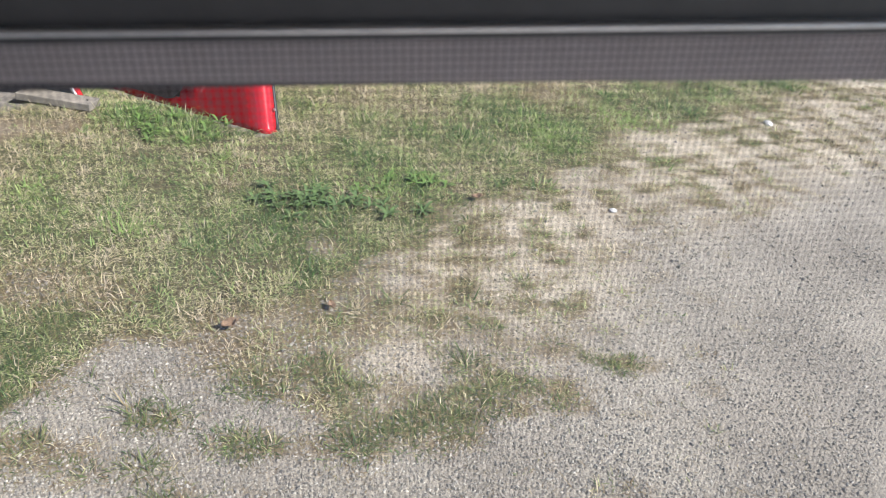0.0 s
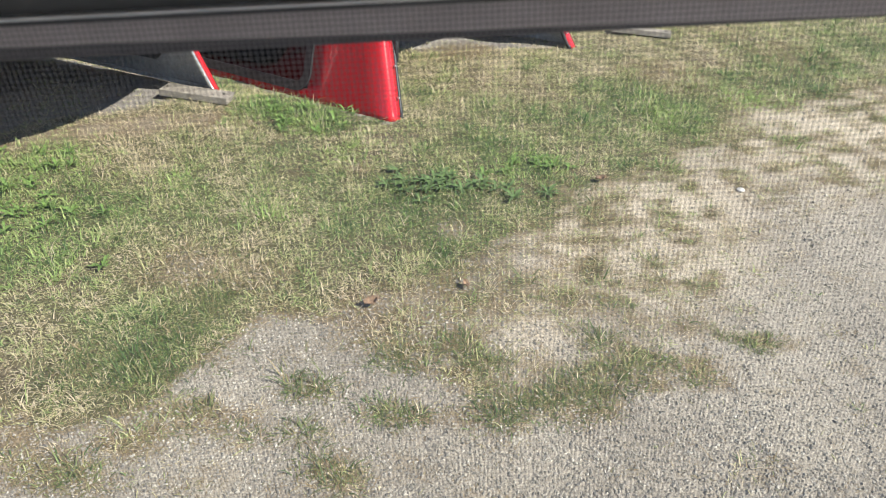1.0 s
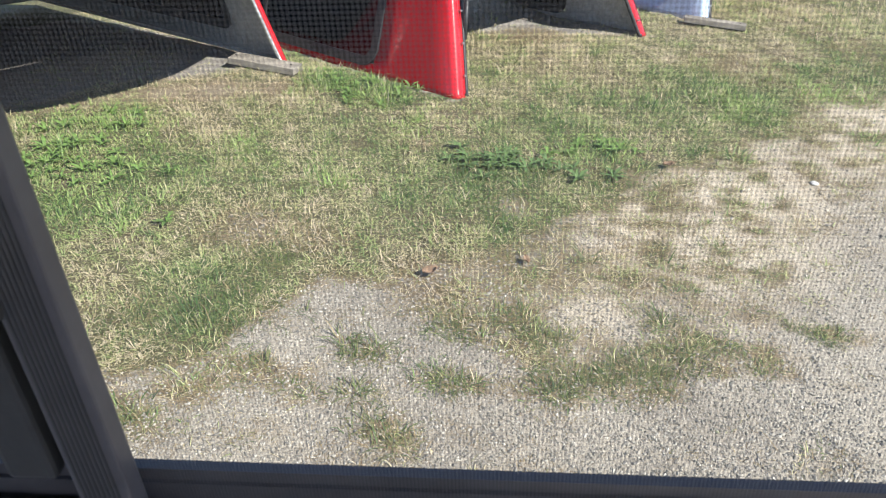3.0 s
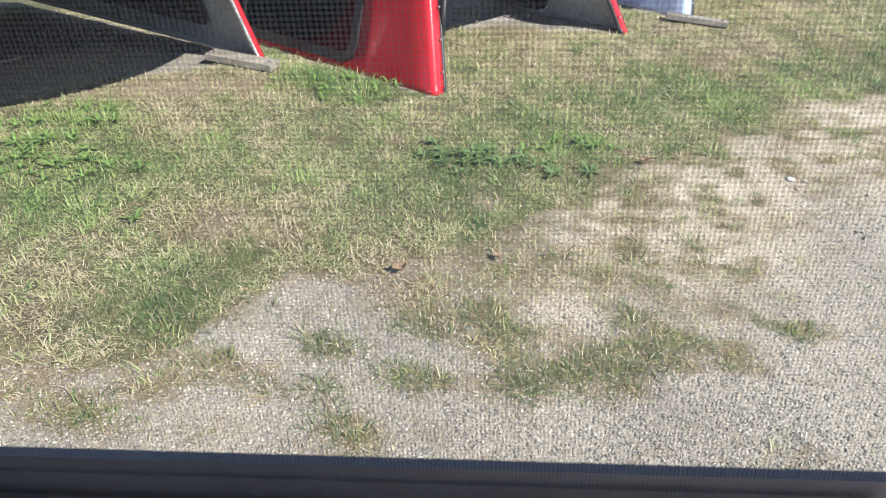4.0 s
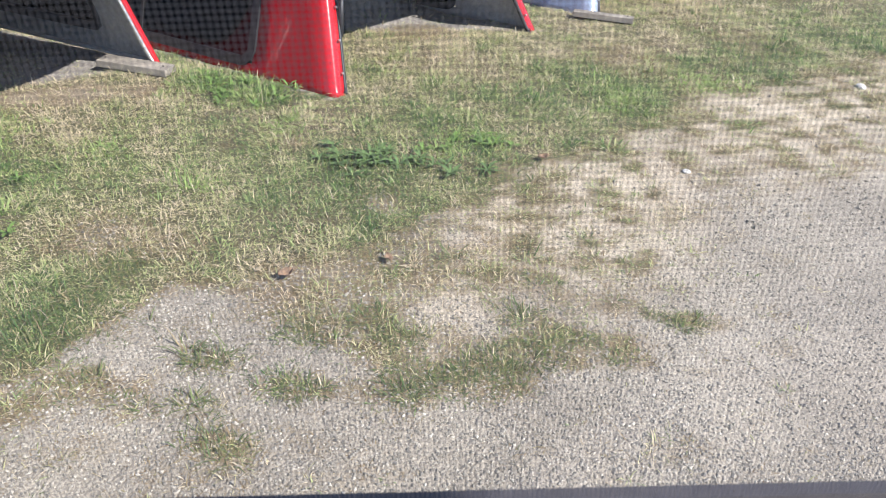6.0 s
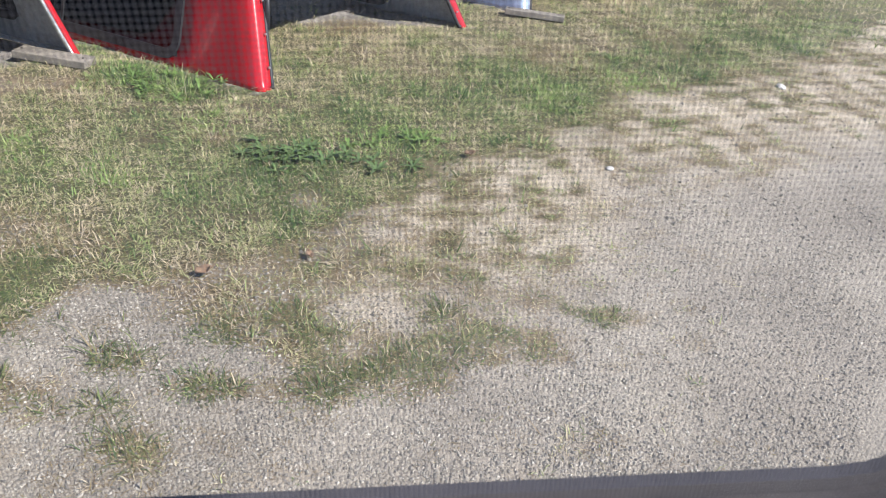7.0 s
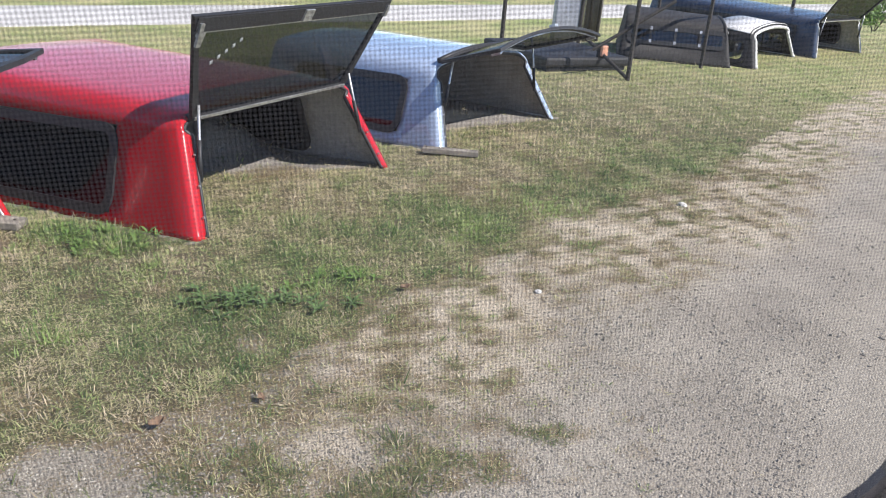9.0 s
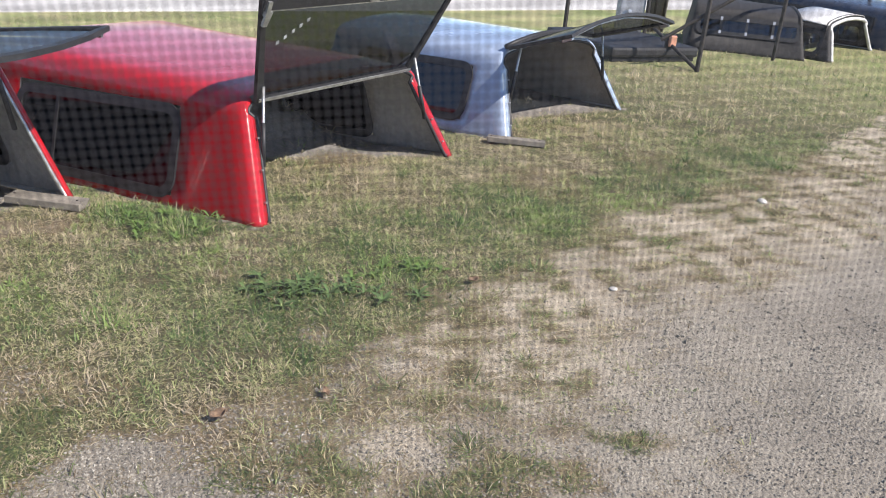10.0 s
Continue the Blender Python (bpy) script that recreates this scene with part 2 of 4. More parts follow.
def rounded(x0, z0, x1, z1, radii, off=0.0, steps=6):
    """A rounded rectangle as a closed line, pushed outwards by off. radii: lower left, lower right, upper right, upper left."""
    out = []
    for (cx, cz, sx, sz, a0), rad in zip(((x0, z0, 1, 1, 180), (x1, z0, -1, 1, 270), (x1, z1, -1, -1, 0), (x0, z1, 1, -1, 90)), radii):
        for k in range(steps + 1):
            a = radians(a0 + 90 * k / steps)
            out.append((cx + sx * rad + (rad + off) * math.cos(a), cz + sz * rad + (rad + off) * math.sin(a)))
    return out


def bm_ring(outer, inner, place, t0, t1):
    """A flat closed frame between two lines with as many points; place(a, b, t) gives the corner in space."""
    bm = bmesh.new()
    n = len(outer)
    v = [[bm.verts.new(place(a, b, t)) for a, b in line] for line, t in ((outer, t0), (inner, t0), (inner, t1), (outer, t1))]
    for i in range(n):
        j = (i + 1) % n
        for k in range(4):
            bm.faces.new((v[k][i], v[k][j], v[(k + 1) % 4][j], v[(k + 1) % 4][i]))
    return bm


def bm_plate(line, place, t0, t1):
    bm = bmesh.new()
    lo = [bm.verts.new(place(a, b, t0)) for a, b in line]
    hi = [bm.verts.new(place(a, b, t1)) for a, b in line]
    bm.faces.new(lo)
    bm.faces.new(hi[::-1])
    for i in range(len(line)):
        j = (i + 1) % len(line)
        bm.faces.new((lo[i], lo[j], hi[j], hi[i]))
    return bm


def thing(name, m, label, category, group="", kind=""):
    ob = new(name)
    ob.empty_display_size = 0.1
    ob.matrix_world = m
    return tagged(ob, label, category, group, kind)


# ---- the lie of the land ----
ROW_U, ROW_V = (0.82, 0.572), (-0.572, 0.82)
EDGE_X = (-9, -1.9, -1.28, -1.13, -0.96, -0.89, -0.865, -0.80, -0.717, -0.53, -0.257, -0.136, -0.037, 0.107, 0.292, 0.62, 0.868, 1.05, 1.5, 1.968, 2.455, 2.768, 3.259, 4.105, 4.978, 9.8, 40, 600)
EDGE_Y = (1.0, 1.3, 1.42, 1.448, 1.55, 1.60, 1.72, 1.865, 2.07, 2.19, 2.314, 2.505, 2.662, 2.892, 3.22, 3.48, 3.86, 4.24, 4.53, 4.973, 5.441, 5.86, 6.548, 7.58, 8.593, 13.8, 50, 620)


def waves(x, y, freq, seed, count=7):
    """Smooth pseudo-random field of about -1 to 1."""
    rng = np.random.RandomState(seed)
    out = 0
    for k in range(count):
        a = rng.uniform(0, math.tau)
        q = freq * rng.uniform(0.6, 1.7)
        out = out + np.sin((x * math.cos(a) + y * math.sin(a)) * q + rng.uniform(0, 6.3))
    return out / count * 1.6


def smooth(e0, e1, v):
    t = np.clip((v - e0) / (e1 - e0), 0, 1)
    return t * t * (3 - 2 * t)


def height(x, y):
    """The ground: level by the drive, falling away behind the row and down a bank."""
    v = x * ROW_V[0] + y * ROW_V[1]
    u = x * ROW_U[0] + y * ROW_U[1]
    inward = -((x + 0.64) * 0.857 + (y - 3.69) * -0.515)
    apart = smooth(0.0, -0.4, (x + 0.64) * 0.5153 + (y - 3.69) * 0.857)
    bank = np.clip(inward - 0.15 - 0.8 * apart, 0, 7.0) * (0.10 + 0.045 * apart) * (1 - smooth(2.6, 5.5, u)) * smooth(2.0, 3.0, v)
    far = 0.7 * smooth(7.5, 12.0, v)
    near = np.exp(-((x - 0.5) ** 2 + (y - 4) ** 2) / 60)
    a, b = (x + 0.638) * 0.5153 + (y - 3.688) * 0.857, -(x + 0.638) * 0.857 + (y - 3.688) * 0.5153
    heap = 0.34 * np.exp(-((a - 1.30) / 0.42) ** 2 - ((b - 1.32) / 0.34) ** 2) * (1 + 0.25 * waves(x, y, 30, 9))
    return heap - np.maximum(bank, far) + near * (0.010 * waves(x, y, 3.5, 5) + 0.006 * waves(x, y, 11, 6))


def edge(x, y):
    """Metres into the lawn, across a wavering edge."""
    return y - np.interp(x, EDGE_X, EDGE_Y) + 0.035 * waves(x, y, 9, 11) + 0.05 * waves(x, y, 21, 12) + 0.035 * waves(x, y, 52, 14)


# worn spots where soil and straw show: x, y, reach, amount
BARE = ((-1.72, 3.44, 0.16, 0.75), (-1.95, 3.32, 0.18, 0.7), (-2.2, 3.15, 0.2, 0.65), (-2.45, 3.0, 0.2, 0.6), (-1.50, 3.56, 0.10, 0.7), (-1.07, 2.28, 0.15, 0.45), (-0.80, 2.28, 0.10, 0.35), (-0.217, 2.735, 0.09, 0.7), (0.16, 3.17, 0.10, 0.5), (0.75, 4.75, 0.25, 0.4), (-0.47, 4.93, 0.18, 0.5), (-0.7, 3.2, 0.08, 0.4), (1.6, 5.3, 0.25, 0.4), (1.25, 4.3, 0.2, 0.5))
# brown dirt and thin dry growth over the gravel: x, y, half-widths, amount
DIRT = ((-0.76, 1.595, 0.10, 0.055, 0.8), (-0.89, 1.51, 0.11, 0.05, 0.75), (-0.985, 1.33, 0.10, 0.06, 0.7), (-0.87, 1.45, 0.08, 0.04, 0.6), (-0.61, 1.545, 0.07, 0.04, 0.65), (-1.17, 1.38, 0.12, 0.05, 0.7), (-0.62, 1.62, 0.05, 0.035, 0.5),
        (-0.42, 2.13, 0.22, 0.11, 0.85), (-0.15, 2.20, 0.24, 0.15, 0.9), (-0.29, 1.99, 0.16, 0.07, 0.8), (-0.10, 2.02, 0.16, 0.10, 0.85), (-0.02, 1.93, 0.10, 0.08, 0.85), (0.10, 1.84, 0.17, 0.08, 0.9), (0.27, 1.88, 0.12, 0.07, 0.95), (0.40, 2.00, 0.14, 0.06, 0.9), (0.52, 2.07, 0.12, 0.05, 0.85), (0.63, 2.03, 0.08, 0.05, 0.6), (0.20, 1.99, 0.14, 0.05, 0.6),
        (-0.21, 1.69, 0.10, 0.06, 0.65), (0.02, 1.73, 0.13, 0.05, 0.7), (0.20, 1.76, 0.10, 0.04, 0.6), (-0.33, 1.45, 0.08, 0.045, 0.6), (-0.47, 1.745, 0.07, 0.04, 0.6), (0.33, 2.16, 0.10, 0.05, 0.6), (0.80, 2.25, 0.09, 0.035, 0.7), (0.52, 2.28, 0.18, 0.06, 0.5), (0.10, 2.40, 0.30, 0.12, 0.55))
# clean stone showing between that growth: x, y, half-widths
CLEAN = ((0.035, 2.075, 0.07, 0.045), (0.13, 2.165, 0.09, 0.04), (0.235, 2.055, 0.05, 0.04), (-0.62, 2.03, 0.10, 0.07), (-0.45, 1.86, 0.16, 0.10), (0.34, 2.22, 0.08, 0.04), (-0.09, 1.80, 0.05, 0.03), (0.0, 1.60, 0.3, 0.06))


def blob(x, y, cx, cy, rx, ry):
    """A patch of ragged outline: 1 in its middle, 0 outside."""
    d = 0.82 * np.sqrt(((x - cx) / rx) ** 2 + ((y - cy) / ry) ** 2) + 0.30 * waves(x, y, 24, 17) + 0.22 * waves(x, y, 62, 18)
    return smooth(1.35, 0.55, d)


def verge(x, y):
    """Sandy ground with thin dry growth along the lawn's edge."""
    return smooth(-1.5, -0.6, edge(x, y) + 0.18 * waves(x, y, 4, 19)) * smooth(-0.25, 0.25, x) * smooth(9.0, 6.0, x)


def cover(x, y):
    """How thickly grass grows: 1 on the lawn, 0 on the bare drive."""
    g = edge(x, y)
    c = smooth(-0.07, 0.10, g)
    fine = smooth(-0.5, 0.6, 0.45 * waves(x, y, 17, 13) + 0.6 * waves(x, y, 41, 15) + 0.5 * waves(x, y, 95, 20) + 0.3 * waves(x, y, 6, 16))
    c = np.maximum(c, verge(x, y) * (0.08 + 0.72 * fine * fine))
    c = np.maximum(c, smooth(-0.45, -0.05, g) * smooth(-0.55, -0.1, x) * (0.2 + 0.6 * fine))
    for cx, cy, rx, ry, a in DIRT:
        c = np.maximum(c, (0.38 + 0.55 * fine) * a * blob(x, y, cx, cy, rx, ry))
    for cx, cy, rx, ry in CLEAN:
        c = c * (1 - 0.92 * blob(x, y, cx, cy, rx, ry))
    c = np.maximum(c, 0.16 * smooth(0.75, 1.0, fine) * smooth(1.6, 0.9, x))
    for bx, by, r, a in BARE:
        c = c * (1 - a * np.exp(-((x - bx) ** 2 + (y - by) ** 2) / r ** 2))
    return c


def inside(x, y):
    """Deep shade under the toppers, where grass has thinned out; the soil colour follows the same shadow edge. Each:
    near rear foot, direction of the opening, width, depth of the grass.
    """
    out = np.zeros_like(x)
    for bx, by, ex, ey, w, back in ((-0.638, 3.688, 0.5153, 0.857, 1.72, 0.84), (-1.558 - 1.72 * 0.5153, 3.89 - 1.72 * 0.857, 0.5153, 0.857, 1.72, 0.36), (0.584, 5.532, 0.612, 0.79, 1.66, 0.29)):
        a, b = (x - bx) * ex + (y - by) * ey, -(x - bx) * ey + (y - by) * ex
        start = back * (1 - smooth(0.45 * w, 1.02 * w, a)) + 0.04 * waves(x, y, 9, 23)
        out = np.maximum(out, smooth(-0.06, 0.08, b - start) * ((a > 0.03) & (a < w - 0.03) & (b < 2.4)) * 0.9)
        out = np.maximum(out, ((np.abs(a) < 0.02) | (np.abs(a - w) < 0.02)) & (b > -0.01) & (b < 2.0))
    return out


def axis(lo, hi, step, far, grow=1.16):
    mid = list(np.arange(lo, hi + step / 2, step))
    out, s, a = [], step, hi
    while a < far:
        s *= grow
        a += s
        out.append(a)
    back, s, a = [], step, lo
    while a > -far:
        s *= grow
        a -= s
        back.append(a)
    return np.array(back[::-1] + mid + out)


def grid_mesh(name, xs, ys):
    gx, gy = np.meshgrid(xs, ys)
    x, y = gx.ravel(), gy.ravel()
    me = bpy.data.meshes.new(name)
    nx, ny = len(xs), len(ys)
    co = np.stack([x, y, height(x, y)], 1)
    i = (np.arange(ny - 1)[:, None] * nx + np.arange(nx - 1)[None]).ravel()
    quads = np.stack([i, i + 1, i + 1 + nx, i + nx], 1)
    me.from_pydata(co, [], quads)
    at = me.attributes.new("cover", 'FLOAT', 'POINT')
    at.data.foreach_set("value", (cover(x, y) * (1 - 0.95 * inside(x, y))).astype(np.float32))
    at = me.attributes.new("verge", 'FLOAT', 'POINT')
    at.data.foreach_set("value", (0.8 * verge(x, y)).astype(np.float32))
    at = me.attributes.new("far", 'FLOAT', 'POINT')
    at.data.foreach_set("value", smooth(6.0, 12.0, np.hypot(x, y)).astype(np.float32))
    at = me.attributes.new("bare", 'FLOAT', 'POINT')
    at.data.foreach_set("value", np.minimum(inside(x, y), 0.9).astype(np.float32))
    me.update()
    return me


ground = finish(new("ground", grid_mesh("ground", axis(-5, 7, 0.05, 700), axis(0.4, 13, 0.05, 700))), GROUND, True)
tagged(ground, "yard of patchy lawn running out into a pale gravel drive", "ground", kind="structure")


# ---- pale road behind the yard ----
def road():
    bm = bmesh.new()
    rows_ = []
    for k in range(-60, 61):
        u = k * 2.0
        rows_.append([bm.verts.new((ROW_U[0] * u + ROW_V[0] * v, ROW_U[1] * u + ROW_V[1] * v, -0.70 + dz)) for v, dz in ((15.0, -0.03), (15.1, 0.02), (16.3, 0.05), (17.6, 0.02), (17.7, -0.03))])
    for r0, r1 in zip(rows_, rows_[1:]):
        for k in range(4):
            bm.faces.new((r0[k], r1[k], r1[k + 1], r0[k + 1]))
    ob = part("road", bm, speckled("pale_concrete", (0.36, 0.345, 0.325), (0.50, 0.485, 0.46), 6, 0.9), None)
    tagged(ob, "narrow pale concrete road beyond the lawn", "road", kind="structure")


road()


# ---- truck toppers ----
def profile(w, inset, zt, zb, zw, crown=0.04):
    """Cross-section from the near foot over the roof to the far foot."""
    half = [(inset * z / zt, z) for z in (0.0, 0.03, zb, (zb + zw) / 2, zw)]
    s, c, e = (inset * 0.86, zt * 0.86), (inset, zt + 0.005), (inset + 0.11, zt + 0.025)
    if s[1] <= zw + 0.01:
        s = (inset * (zw + 0.015) / zt, zw + 0.015)
    for k in range(7):
        t = k / 6
        half.append(tuple((1 - t) ** 2 * s[i] + 2 * t * (1 - t) * c[i] + t * t * e[i] for i in (0, 1)))
    span = w / 2 - e[0]
    for k in range(1, 5):
        x = e[0] + span * k / 4
        half.append((x, e[1] + crown * (1 - (1 - k / 4) ** 2)))
    return half + [(w - x, z) for x, z in half[-2::-1]]


def inward(line):
    """Unit normals of the cross-section, towards its inside."""
    out = []
    for i in range(len(line)):
        a, b = line[max(i - 1, 0)], line[min(i + 1, len(line) - 1)]
        d = Vector((b[0] - a[0], b[1] - a[1])).normalized()
        out.append(Vector((d.y, -d.x)))
    return out


def topper(m, label, paint, length=1.95, w=1.72, inset=0.16, zt=0.53, rake=0.2, win=(0.6, 1.72), zb=0.09, zw=0.445, lid=60.0, lid_len=0.57,
           glass=None, trim=None, inner=None, arch=0.0, brake=False, marks=False, rise=0.05, crown=0.04, bead=0.011, pale_roof=None, flare=0.17, bulge=0.0, droop=0.0, lip=0.075, far_window=True, strips=True, panes=1, lid_glass=None, group="truck toppers in a row"):
    """A fibreglass pickup topper standing on the ground, its rear glass lid raised. x runs along the rear opening, y to its front."""
    top = thing("truck_topper", m, label, "truck topper", group)
    glass, inner = glass or DARK_GLASS, inner or CARPET
    prof = profile(w, inset, zt, zb, zw, crown)
    nrm = inward(prof)
    n = len(prof)
    stations = [(0.0, lip), (0.0, lip * 0.5), (0.010, 0.012), (0.035, 0.0)] + [(0.035 + (win[0] - 0.035) * k / 5, 0.0) for k in range(1, 5)]
    hole = len(stations)
    stations += [(win[0], 0.0), (win[1], 0.0), (length - 0.05, 0.0), (length - 0.015, 0.012), (length, 0.045)]
    bm = bmesh.new()
    rings = []
    for y0, ins in stations:
        slim = [0.4 if z > zt * 0.9 else 1.0 for x, z in prof]
        back = rake * (1 - smooth(0.035, win[0], y0)) if y0 < win[0] else 0.0 if y0 <= win[1] else -0.6 * rake * (y0 - win[1]) / (length - win[1])
        lift = rise * y0 / length
        rings.append([bm.verts.new((x + nv.x * ins * sl, y0 + back * z / zt, max(z + nv.y * ins * sl, 0.0) + lift * min(max((z / zt - 0.8) / 0.2, 0), 1))) for (x, z), nv, sl in zip(prof, nrm, slim)])
    for k in range(len(rings) - 1):
        for i in range(n - 1):
            if k == hole and (i in (2, 3) or (far_window and i in (n - 5, n - 4))):
                continue
            bm.faces.new((rings[k][i], rings[k + 1][i], rings[k + 1][i + 1], rings[k][i + 1]))
    bm.faces.new(rings[-1][::-1])
    bm.normal_update()
    roof = max((f for f in bm.faces if len(f.verts) == 4), key=lambda f: abs(f.normal.z) * f.calc_area())
    if roof.normal.z < 0:
        bmesh.ops.reverse_faces(bm, faces=bm.faces[:])
    me = bpy.data.meshes.new("shell")
    bm.to_mesh(me)
    bm.free()
    shell = finish(new("shell", me), paint, True)
    me.materials.append(inner)
    shell.parent = top
    mod = shell.modifiers.new("thickness", 'SOLIDIFY')
    mod.thickness, mod.offset, mod.material_offset, mod.material_offset_rim = 0.016, -1, 1, 1

    # rubber seal round the rear opening
    line = [(x + nv.x * (lip + 0.007) * sl, 0.004 + rake * z / zt, max(z + nv.y * (lip + 0.007) * sl, 0.012)) for (x, z), nv, sl in zip(prof, nrm, slim)]
    part("seal", bm_rod(line, bead, 6), trim or BLACK, top, smooth=True)
    # bright strip along the foot of both side walls
    for x in (0.012, w - 0.05) if strips else ():
        part("foot_strip", bm_box(x, 0.06, 0.012, x + 0.038, length - 0.1, 0.024, 0.003), WHITE, top)

    # side windows
    up = Vector((inset, 0, zt)).normalized()
    a0, a1 = win[0] - 0.02, win[1] + 0.02
    b0, b1 = (zb - 0.02) * math.hypot(inset, zt) / zt, (zw + 0.02) * math.hypot(inset, zt) / zt
    for far in (False, True) if far_window else (False,):
        out = Vector((-zt, 0, inset)).normalized()

        def place(a, b, t, far=far, out=out):
            p = up * b + out * t + Vector((0, a, 0))
            return Vector((w - p.x, p.y, p.z)) if far else p
        rad = (min(0.11, (b1 - b0) * 0.32),) * 4
        frame_ = part("side_window", bm_ring(rounded(a0, b0, a1, b1, rad), rounded(a0, b0, a1, b1, rad, -0.05), place, -0.02, 0.012), BLACK, top, "black rubber-framed sliding side window")
        part("pane", bm_plate(rounded(a0, b0, a1, b1, rad, -0.046), place, -0.004, 0.0), glass, frame_)
        for q in range(1, panes):
            am = a0 + (a1 - a0) * q / panes
            part("divider", bm_plate([(am, b0 + 0.03), (am + 0.03, b0 + 0.03), (am + 0.03, b1 - 0.03), (am, b1 - 0.03)], place, -0.008, 0.006), BLACK, frame_)
            for b in (b0 + 0.02, b1 - 0.05):
                part("clip", bm_plate([(am, b), (am + 0.03, b), (am + 0.03, b + 0.04), (am, b + 0.04)], place, 0.007, 0.014), ZINC, frame_, "worn grey clip")
        if panes > 1:
            continue
        am = a0 + (a1 - a0) * 0.72
        part("divider", bm_plate([(am, b0 + 0.03), (am + 0.022, b0 + 0.03), (am + 0.022, b1 - 0.03), (am, b1 - 0.03)], place, -0.008, 0.006), BLACK, frame_)

    if pale_roof:
        bm = bmesh.new()
        lines = []
        for y0 in (0.02 + rake, length * 0.5, length - 0.06):
            lines.append([bm.verts.new((x, y0, z + 0.006 + rise * y0 / length)) for x, z in prof if z > zt * 0.93])
        for l0, l1 in zip(lines, lines[1:]):
            for i in range(len(l0) - 1):
                bm.faces.new((l0[i], l1[i], l1[i + 1], l0[i + 1]))
        panel = part("roof_panel", bm, pale_roof, top, "chalky white roof panel", True)
        mod = panel.modifiers.new("thickness", 'SOLIDIFY')
        mod.thickness = 0.005
    if lid is None:
        return top
    # rear lid: framed glass hinged on the roof's rear edge
    th = radians(lid)
    wh = w / 2 - inset - 0.065
    wf = wh + flare

    def on_lid(a, s, t):
        """a across from the middle, s from the hinge, t off the glass."""
        mid = max(1 - (a / wf) ** 2, 0.0)
        bow = arch * mid - droop * mid * s / lid_len
        s = s * (1 + bulge / lid_len * mid)
        return Vector((w / 2 + a, rake - 0.012 - math.cos(th) * s + math.sin(th) * t * 1.0, zt - 0.008 + math.sin(th) * s + math.cos(th) * (t + bow)))

    def trap(i, n_=9):
        e0, e1 = wh - i, wf - i
        s0, s1 = i * 0.7, lid_len - i
        lo = [(-e0 + 2 * e0 * k / n_, s0) for k in range(n_ + 1)]
        hi = [(e1 - 2 * e1 * k / n_, s1) for k in range(n_ + 1)]
        return lo + hi
    hatch = part("rear_lid", bm_ring(trap(0.0), trap(0.036), on_lid, -0.011, 0.011), BLACK, top, "black-framed smoked glass lid, raised")
    bm = bmesh.new()
    cells = 9
    low = [bm.verts.new(on_lid((wh - 0.03) * (2 * k / cells - 1), 0.02, 0.002)) for k in range(cells + 1)]
    high = [bm.verts.new(on_lid((wf - 0.03) * (2 * k / cells - 1), lid_len - 0.03, 0.002)) for k in range(cells + 1)]
    for k in range(cells):
        bm.faces.new((low[k], low[k + 1], high[k + 1], high[k]))
    part("pane", bm, lid_glass or SMOKE_GLASS, hatch)
    part("hinge", bm_rod([(w / 2 + wh * (k / 4 - 1), rake + 0.004, zt + 0.002 + arch * (1 - (wh * (k / 4 - 1) / wf) ** 2)) for k in range(9)], 0.02), trim or BLACK, top, smooth=True)
    for s, hgt in ((0.004, 0.016), (lid_len - (0.082 if marks else 0.042), 0.006)):
        e = wh + (wf - wh) * s / lid_len - 0.01
        part("edge_strip", bm_plate([(-e + 2 * e * k / 8, s) for k in range(9)] + [(e - 2 * e * k / 8, s + hgt) for k in range(9)], on_lid, -0.018, -0.0115), ALU, hatch)
    e = wf - 0.02
    if marks:
        part("top_rail", bm_plate([(-e + 2 * e * k / 8, lid_len - 0.075) for k in range(9)] + [(e - 2 * e * k / 8, lid_len - 0.006) for k in range(9)], on_lid, -0.019, -0.0112), BLACK, hatch)
        part("handle", bm_plate([(-0.04, lid_len - 0.070), (0.03, lid_len - 0.070), (0.04, lid_len - 0.010), (-0.03, lid_len - 0.010)], on_lid, -0.030, -0.0195), ALU, hatch)
        part("hinge_plate", bm_plate([(-e + 0.02, lid_len - 0.15), (-e + 0.045, lid_len - 0.15), (-e + 0.06, lid_len - 0.08), (-e + 0.02, lid_len - 0.08)], on_lid, -0.026, -0.012), ALU, hatch)
    else:
        part("handle", bm_plate([(-0.035, lid_len - 0.035), (0.035, lid_len - 0.035), (0.022, lid_len + 0.006), (-0.022, lid_len + 0.006)], on_lid, 0.012, 0.032), ALU, hatch)
    for sx in (-1, 1):
        e = wf - 0.045
        part("latch", bm_plate([(sx * e - 0.012, lid_len - 0.1), (sx * e + 0.012, lid_len - 0.1), (sx * e + 0.012, lid_len - 0.03), (sx * e - 0.012, lid_len - 0.03)], on_lid, -0.03, -0.011), ALU, hatch)
        foot = (w / 2 + sx * (w / 2 - inset * 0.45 - 0.10), 0.02 + rake * 0.45, zt * 0.45)
        part("strut", bm_rod([foot, on_lid(sx * (wh - 0.01), lid_len * 0.16, -0.014)], 0.008), ALU, top, smooth=True)
        part("strut_sleeve", bm_rod([foot, Vector(foot).lerp(on_lid(sx * (wh - 0.01), lid_len * 0.16, -0.014), 0.55)], 0.012), BLACK, top, smooth=True)
    if brake:
        part("brake_light", bm_box(w / 2 - 0.16, rake - 0.02, zt + 0.052, w / 2 + 0.16, rake + 0.03, zt + 0.085, 0.008), LENS_RED, top, "dull red brake light bar")
    if marks:
        for k in range(5):
            a = -wh * 0.97 + 0.042 * k
            s = lid_len * (0.53 + 0.045 * k)
